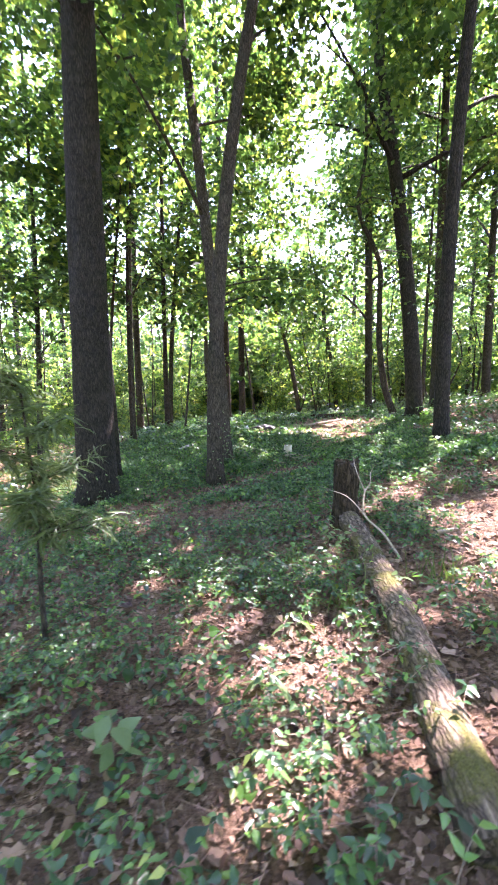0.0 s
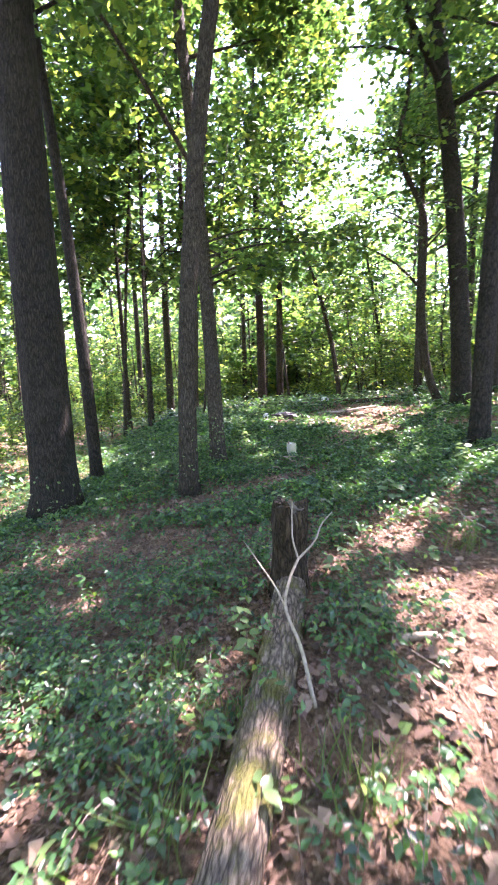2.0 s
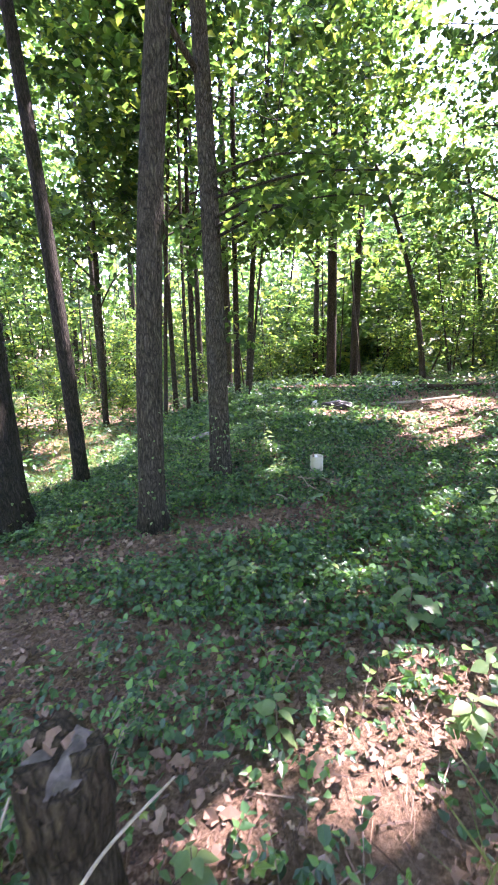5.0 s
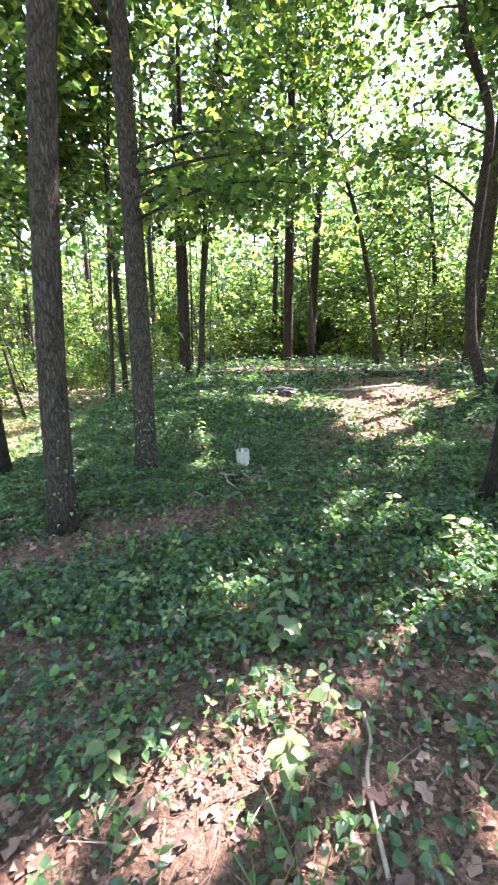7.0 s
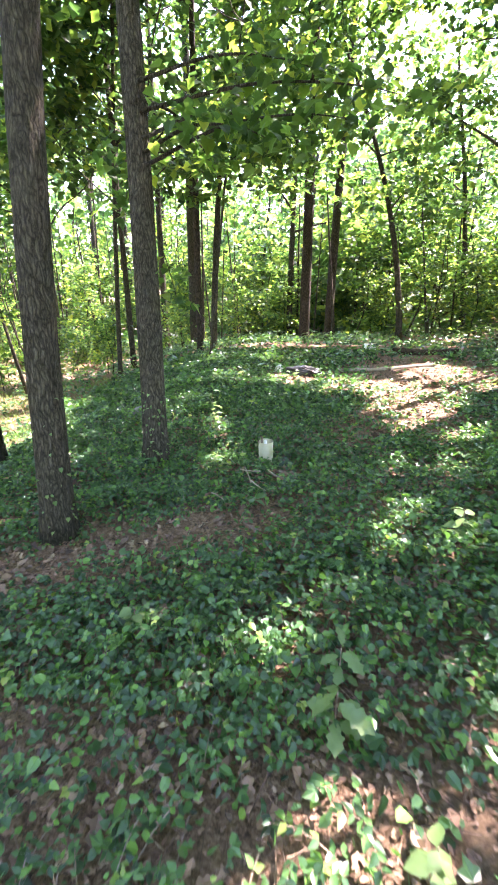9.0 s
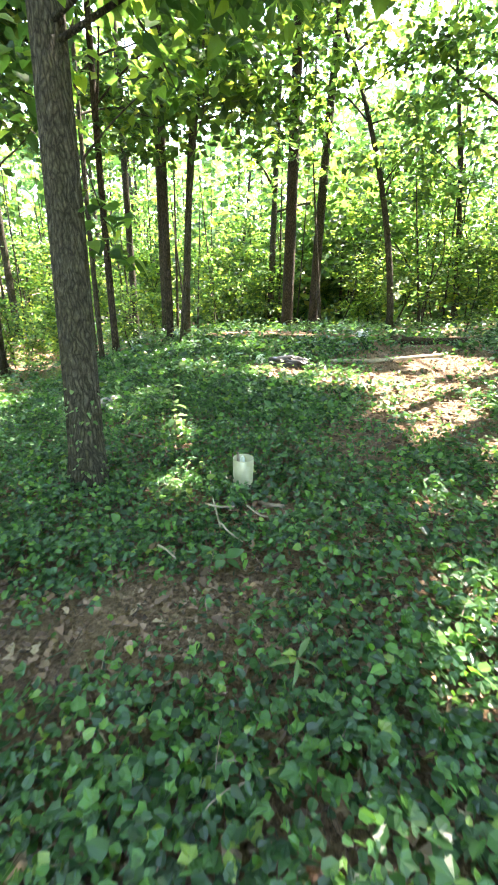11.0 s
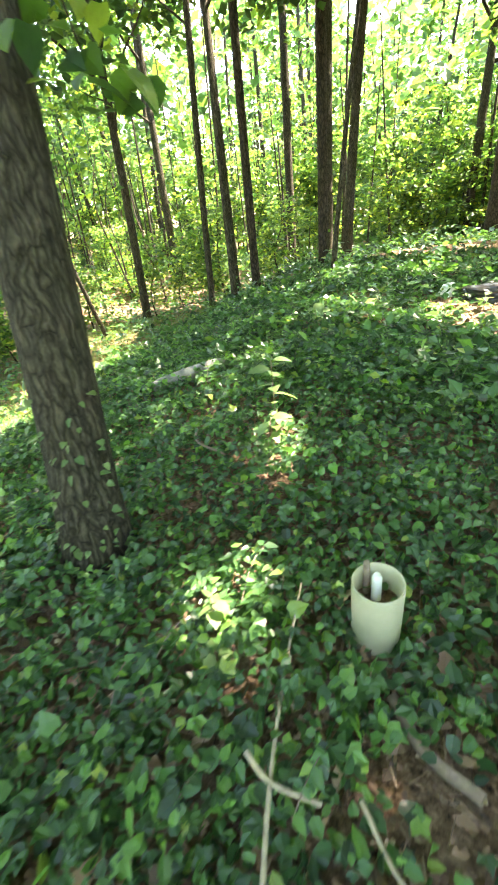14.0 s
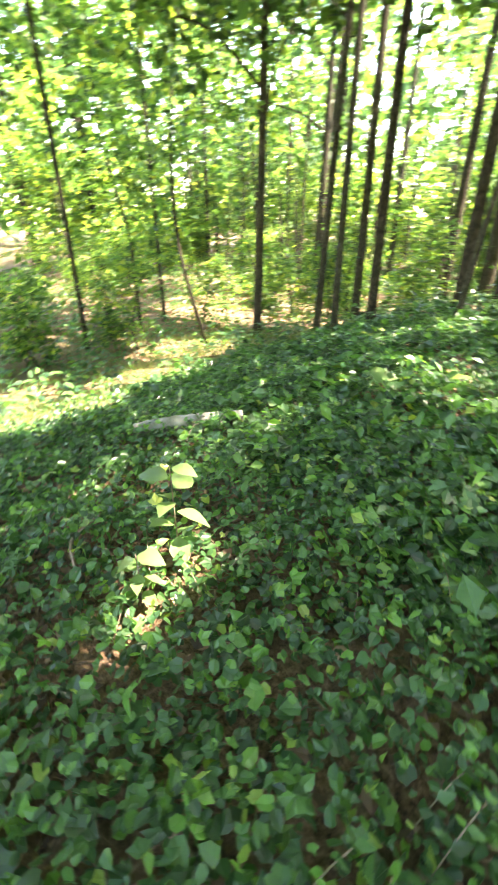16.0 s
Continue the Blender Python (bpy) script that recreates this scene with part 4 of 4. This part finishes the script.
ground_stick([(0.2, 1.75, 0.02), (0.33, 1.6, 0.04), (0.3, 1.4, 0.02)], 0.008, 0.006, MAT_TWIG, "thin grey stick lying on dry leaves", 20)
ground_stick([(2.05, 3.2, 0.02), (2.2, 3.0, 0.03), (2.3, 2.6, 0.02)], 0.006, 0.004, MAT_STICK, "thin dry twig on the trodden soil", 21)
ground_stick([(2.6, 4.6, 0.02), (2.75, 4.2, 0.03), (2.8, 3.9, 0.02)], 0.007, 0.004, MAT_STICK, "thin dry twig on the trodden soil", 22)


def weathered_log():
    pts = smooth_line([on_soil(-1.8, 10.15, 0.06), on_soil(-1.6, 10.45, 0.11), on_soil(-1.4, 10.85, 0.09)], 16)
    root = thing("weathered_log", pts[0], "silvery weathered log half hidden in creeper on the slope", "log")
    tube("trunk", pts - pts[0], np.linspace(0.07, 0.05, 16), 14, MAT_SILVER, root, 0.15, 8)


weathered_log()


def far_plank():
    pts = smooth_line([on_soil(1.1, 13.4, 0.03), on_soil(1.9, 13.55, 0.03), on_soil(3.0, 13.75, 0.03)], 18)
    root = thing("pale_log", pts[0], "long pale barkless fallen trunk lying across the path", "log")
    tube("trunk", pts - pts[0], np.linspace(0.032, 0.045, 18), 12, MAT_TWIG, root, 0.1, 6)
    pts = smooth_line([on_soil(2.2, 15.3, 0.04), on_soil(2.9, 15.0, 0.05), on_soil(3.6, 15.2, 0.04)], 16)
    root = thing("dark_log", pts[0], "dark rotten log lying near the crest", "log")
    tube("trunk", pts - pts[0], np.linspace(0.09, 0.07, 16), 12, MAT_STUMP, root, 0.12, 7)


far_plank()


def crumpled(name, place, size, mat, label, category, seed, yaw=0.0):
    """A sagging, crumpled plastic bag."""
    bm = bmesh.new()
    bmesh.ops.create_icosphere(bm, subdivisions=4, radius=1.0)
    for v in bm.verts:
        n = noise.noise(v.co * 1.7 + Vector((seed, 0, 0))) * 0.35 + noise.noise(v.co * 4.5 + Vector((0, seed, 0))) * 0.2
        v.co *= 1 + n
        v.co.z = max(v.co.z, -0.35)
        v.co = Vector((v.co.x * size[0], v.co.y * size[1], (v.co.z + 0.35) * size[2]))
    me = bpy.data.meshes.new(name)
    bm.to_mesh(me)
    bm.free()
    me.materials.append(mat)
    ob = new(name, me)
    ob.matrix_world = Matrix.Translation(place) @ Matrix.Rotation(yaw, 4, "Z")
    return tagged(ob, label, category)


crumpled("plastic_bag", on_soil(0.38, 13.15, -0.01), (0.42, 0.16, 0.13), MAT_BLACK, "crumpled shiny black plastic bag on the sunlit litter", "bag", 3.1, -0.2)
crumpled("plastic_bag", on_soil(-0.12, 13.3, -0.01), (0.1, 0.09, 0.11), MAT_WHITE, "small crumpled white plastic bag beside a black one", "bag", 5.7)
crumpled("plastic_bag", on_soil(1.61, 15.6, -0.01), (0.17, 0.13, 0.15), MAT_WHITE, "white crumpled plastic bag lying on the path", "bag", 9.2)


# ---- single plants ----
def seedling(x, y, height, n, leaf, template, label, seed, mat=None, lean=(0, 0), low=0.35, twist=2.4):
    """A young plant: one stem and leaves that can be told apart."""
    rng = np.random.default_rng(seed)
    base = np.array(on_soil(x, y, -0.01))
    root = thing("seedling", base, label, "seedling", "young plants of the forest floor")
    pts = smooth_line([(0, 0, 0), (lean[0] * 0.4, lean[1] * 0.4, height * 0.55), (lean[0], lean[1], height)], 10)
    tube("stem", pts, np.linspace(0.004, 0.002, 10), 6, MAT_STICK, root, 0.0, seed)
    for k in range(n):
        f = low + (1 - low) * k / max(1, n - 1)
        i = min(9, int(f * 9.01))
        h = np.array([k * twist + rng.uniform(-0.3, 0.3)])
        v, q = leaf_arrays(template, np.zeros((1, 3)), h, rng.normal(-0.05, 0.22, 1), rng.normal(0, 0.25, 1), np.array([leaf * rng.uniform(0.75, 1.2)]))
        ob = link_mesh("leaf", v + 0.012 * np.array([math.cos(h[0]), math.sin(h[0]), 0]), q, mat or MAT_SEEDLING, root, smooth=True)
        ob.location = pts[i]
    return root


OAKLEAF = blade((0.04, 0.13, 0.22, 0.15, 0.3, 0.2, 0.27, 0.1, 0.01), 0.2, 0.2)
WIDE = blade((0.04, 0.26, 0.36, 0.3, 0.17, 0.01), 0.22, 0.25)
LANCE = blade((0.02, 0.09, 0.11, 0.07, 0.004), 0.4, 0.35)
seedling(1.95, 5.68, 0.30, 8, 0.13, OAKLEAF, "oak seedling with pale lobed leaves in a sun fleck", 1)
seedling(1.94, 5.95, 0.26, 7, 0.11, OAKLEAF, "oak seedling with pale lobed leaves", 2)
seedling(-0.26, 9.83, 0.54, 9, 0.125, WIDE, "tall seedling with broad sunlit leaves above the creeper", 3)
seedling(-0.15, 9.62, 0.30, 9, 0.10, WIDE, "small leafy seedling caught by the sun", 4)
seedling(1.0, 7.72, 0.13, 5, 0.11, WIDE, "low seedling with large dark drooping leaves on litter", 5, MAT_COVER, low=0.8)
seedling(2.16, 4.95, 0.26, 14, 0.08, WIDE, "bright green leafy seedling beside bare soil", 6)
seedling(2.28, 5.28, 0.2, 8, 0.07, WIDE, "small yellow-green seedling in dry leaves", 7)
seedling(1.42, 4.85, 0.24, 8, 0.09, WIDE, "leafy seedling in dappled sun", 8)
seedling(-0.52, 1.35, 0.28, 8, 0.1, WIDE, "broad-leaved pale green seedling in shade", 9)
seedling(0.1, 1.75, 0.16, 8, 0.16, LANCE, "plant with long narrow pale leaves in sunlight", 10, low=0.1)
seedling(0.28, 2.25, 0.14, 7, 0.15, LANCE, "plant with long narrow pale leaves in sunlight", 11, low=0.1)
seedling(1.42, 3.6, 0.2, 7, 0.12, OAKLEAF, "yellow-green lobed seedling beside the stump", 12)
seedling(2.0, 4.35, 0.1, 4, 0.1, OAKLEAF, "tiny seedling on trodden soil", 13)
seedling(1.52, 7.05, 0.16, 5, 0.12, LANCE, "five-leaved creeper shoot among ivy", 14, low=0.9, twist=1.257)
seedling(1.2, 1.45, 0.26, 16, 0.07, WIDE, "sunlit leafy shoot beside the log", 15)
seedling(1.35, 1.75, 0.2, 9, 0.09, WIDE, "sunlit leafy shoot beside the log", 16)
seedling(0.98, 2.5, 0.16, 7, 0.07, WIDE, "small shoot growing against the log", 17)
seedling(0.8, 3.35, 0.22, 10, 0.07, WIDE, "small shrub sprig with pale leaves near the stump", 18)
seedling(0.72, 3.6, 0.26, 12, 0.07, WIDE, "small shrub sprig with pale leaves near the stump", 19)
seedling(1.3, 4.3, 0.18, 8, 0.08, WIDE, "small shrub sprig behind the stump", 20)
seedling(-1.1, 11.9, 0.3, 6, 0.16, WIDE, "seedling with a yellow-green sunlit leaf on the mound", 22)
seedling(3.0, 6.7, 0.3, 10, 0.1, WIDE, "sunlit seedling with pale leaves", 23)
seedling(2.6, 7.2, 0.3, 10, 0.1, WIDE, "sunlit seedling with pale leaves", 24)
seedling(0.75, 6.1, 0.2, 8, 0.08, WIDE, "small seedling in a sun fleck", 25)
seedling(0.87, 8.6, 0.14, 12, 0.045, HEART, "dark ivy shoot standing before the plastic tube", 28, MAT_COVER, low=0.5)
seedling(0.3, 8.55, 0.18, 10, 0.06, HEART, "ivy shoot lit by a sun fleck", 26)
seedling(0.42, 8.42, 0.15, 10, 0.055, HEART, "ivy shoot lit by a sun fleck", 27)


for k, (x, y) in enumerate(((0.2, 12.55), (0.5, 12.35), (0.8, 12.3), (0.35, 12.75), (1.95, 10.95), (2.2, 11.35), (2.05, 11.2), (2.55, 12.1), (2.9, 11.5), (1.3, 12.45))):
    seedling(x, y, 0.16 + 0.02 * (k % 3), 12, 0.085, WIDE, "yellow-green seedling in the sunny gap of the wood", 40 + k)


def conifer_sapling():
    """The feathery young conifer at the start of the walk."""
    rng = np.random.default_rng(44)
    base = np.array(on_soil(-1.29, 2.37, -0.02))
    root = thing("conifer_sapling", base, "young conifer with a thin dark stem and feathery needles", "sapling")
    pts = smooth_line([(0, 0, 0), (0.0, 0.0, 0.5), (0.02, 0.0, 1.0), (-0.03, 0.02, 1.7)], 16)
    tube("stem", pts, np.linspace(0.02, 0.006, 16), 8, MAT_BARK, root, 0.05, 1)
    place = []
    for k in range(20):
        i = 8 + k % 8
        a = k * 2.4
        n = 70
        f = rng.uniform(0, 1, n)
        r = 0.5 - 0.022 * k
        place.append(pts[i] + np.stack([np.cos(a) * r * f, np.sin(a) * r * f, 0.12 * f], -1) + rng.normal(0, 0.025, (n, 3)))
        tube("branch", pts[i] + np.array([(0, 0, 0), (np.cos(a) * r * 0.5, np.sin(a) * r * 0.5, 0.06), (np.cos(a) * r, np.sin(a) * r, 0.12)]), [0.005, 0.004, 0.002], 5, MAT_BARK, root, 0, k)
    leaves("needles", NARROW, np.concatenate(place), 0.13, MAT_NEEDLE, root, rng, (0.0, 0.5), 0.8)


conifer_sapling()


def overhanging_branch():
    """Low branches with broad leaves, over the planting tube."""
    rng = np.random.default_rng(77)
    host = [o for o in scene.objects if o.name.startswith("tree") and abs(o.location.x + 0.5) < 0.02 and abs(o.location.y - 8.58) < 0.02][0]
    off = np.array(host.location)
    h0 = np.array((-0.62, 9.02, 3.0))
    for k, tip in enumerate(((1.5, 9.1, 3.25), (0.9, 8.6, 3.0), (0.4, 10.3, 3.6), (-1.3, 9.7, 2.75), (2.0, 10.2, 3.7), (-0.4, 10.6, 3.2), (1.1, 9.9, 3.9), (-0.32, 9.05, 1.62))):
        tip = np.array(tip)
        start = h0 + (0, 0, 0.12 * k) if k < 7 else np.array((-0.6, 8.95, 2.45))
        lp = smooth_line([start, start * 0.6 + tip * 0.4 + (0, 0, 0.18), start * 0.25 + tip * 0.75 + (0, 0, 0.14), tip], 14)
        tube("limb", lp - off, np.linspace(0.022 if k < 7 else 0.009, 0.003, 14), 7, MAT_BARK, host, 0.05, k + 3)
        n = 150 if tip[2] > 2.2 else 46
        wide = 0.2 if tip[2] > 2.2 else 0.11
        p = lp[rng.integers(4 if n > 50 else 8, 14, n)] + rng.normal(0, 1, (n, 3)) * (wide, wide, wide * 0.5)
        p = p[~lets_sun_in(p, rng)]
        n = len(p)
        v, q = leaf_arrays(HEART, p - off, rng.uniform(0, 6.3, n), rng.normal(-0.35, 0.35, n), rng.normal(0, 0.45, n), 0.12 * rng.uniform(0.7, 1.25, n))
        tagged(link_mesh("spray", v, q, MAT_UNDER, host), "broad bright green leaves hanging low", kind="stuff")


overhanging_branch()


def trunk_ivy(x, y, lean, radius, top, n, seed):
    """Ivy that climbs the foot of a trunk."""
    rng = np.random.default_rng(seed)
    host = [o for o in scene.objects if o.name.startswith("tree") and abs(o.location.x - x) < 0.02 and abs(o.location.y - y) < 0.02][0]
    h = top * rng.uniform(0, 1, n) ** 1.6
    a = rng.uniform(3.3, 6.6, n)
    r = radius * (1 + 0.5 * np.exp(-h / 0.25)) + 0.015
    p = np.stack([lean[0] * h + r * np.cos(a), lean[1] * h + r * np.sin(a), h + 0.05], -1)
    v, q = leaf_arrays(HEART, p, a + rng.normal(0, 0.5, n), rng.normal(-0.5, 0.3, n), rng.normal(0, 0.3, n), 0.034 * rng.uniform(0.6, 1.3, n))
    tagged(link_mesh("ivy", v, q, MAT_SEEDLING, host), "yellow-green ivy leaves climbing the trunk", kind="stuff")


trunk_ivy(-0.5, 8.58, (-0.046, 0.1433), 0.145, 0.9, 130, 5)
trunk_ivy(-0.60, 7.02, (-0.0076, 0.0717), 0.14, 1.3, 40, 6)
trunk_ivy(-2.55, 6.78, (0.0146, 0.0034), 0.34, 0.7, 60, 7)


def grasses():
    """Grass in the sunny hollow and a few tufts beside the log."""
    rng = np.random.default_rng(12)
    n = 14000
    x, y = rng.uniform(-9.5, -3.2, n), rng.uniform(8.2, 15, n)
    tx = np.concatenate([rng.normal(cx, 0.07, 60) for cx in (0.62, 0.78, 1.3, 0.4, 2.3)])
    ty = np.concatenate([rng.normal(cy, 0.07, 60) for cy in (2.45, 2.9, 2.6, 3.3, 4.5)])
    keep = rng.uniform(0, 1, n) < 0.25 + 0.75 * patchy(x, y, 1.3)
    x, y = np.concatenate([x[keep], tx]), np.concatenate([y[keep], ty])
    n = len(x)
    shape = (np.array([(0, -0.02, 0), (1, -0.003, -0.08), (1, 0.003, -0.08), (0, 0.02, 0)]), np.array([(0, 1, 2, 3)]))
    p = np.stack([x, y, soil(x, y) - 0.005], -1)
    v, q = leaf_arrays(shape, p, rng.uniform(0, 6.3, n), rng.normal(0.95, 0.3, n), rng.normal(0, 0.4, n), 0.22 * rng.uniform(0.5, 1.4, n))
    tagged(link_mesh("grass", v, q, MAT_GRASS), "thin yellow-green grass blades in the sunlit hollow", "grass", kind="stuff")


grasses()
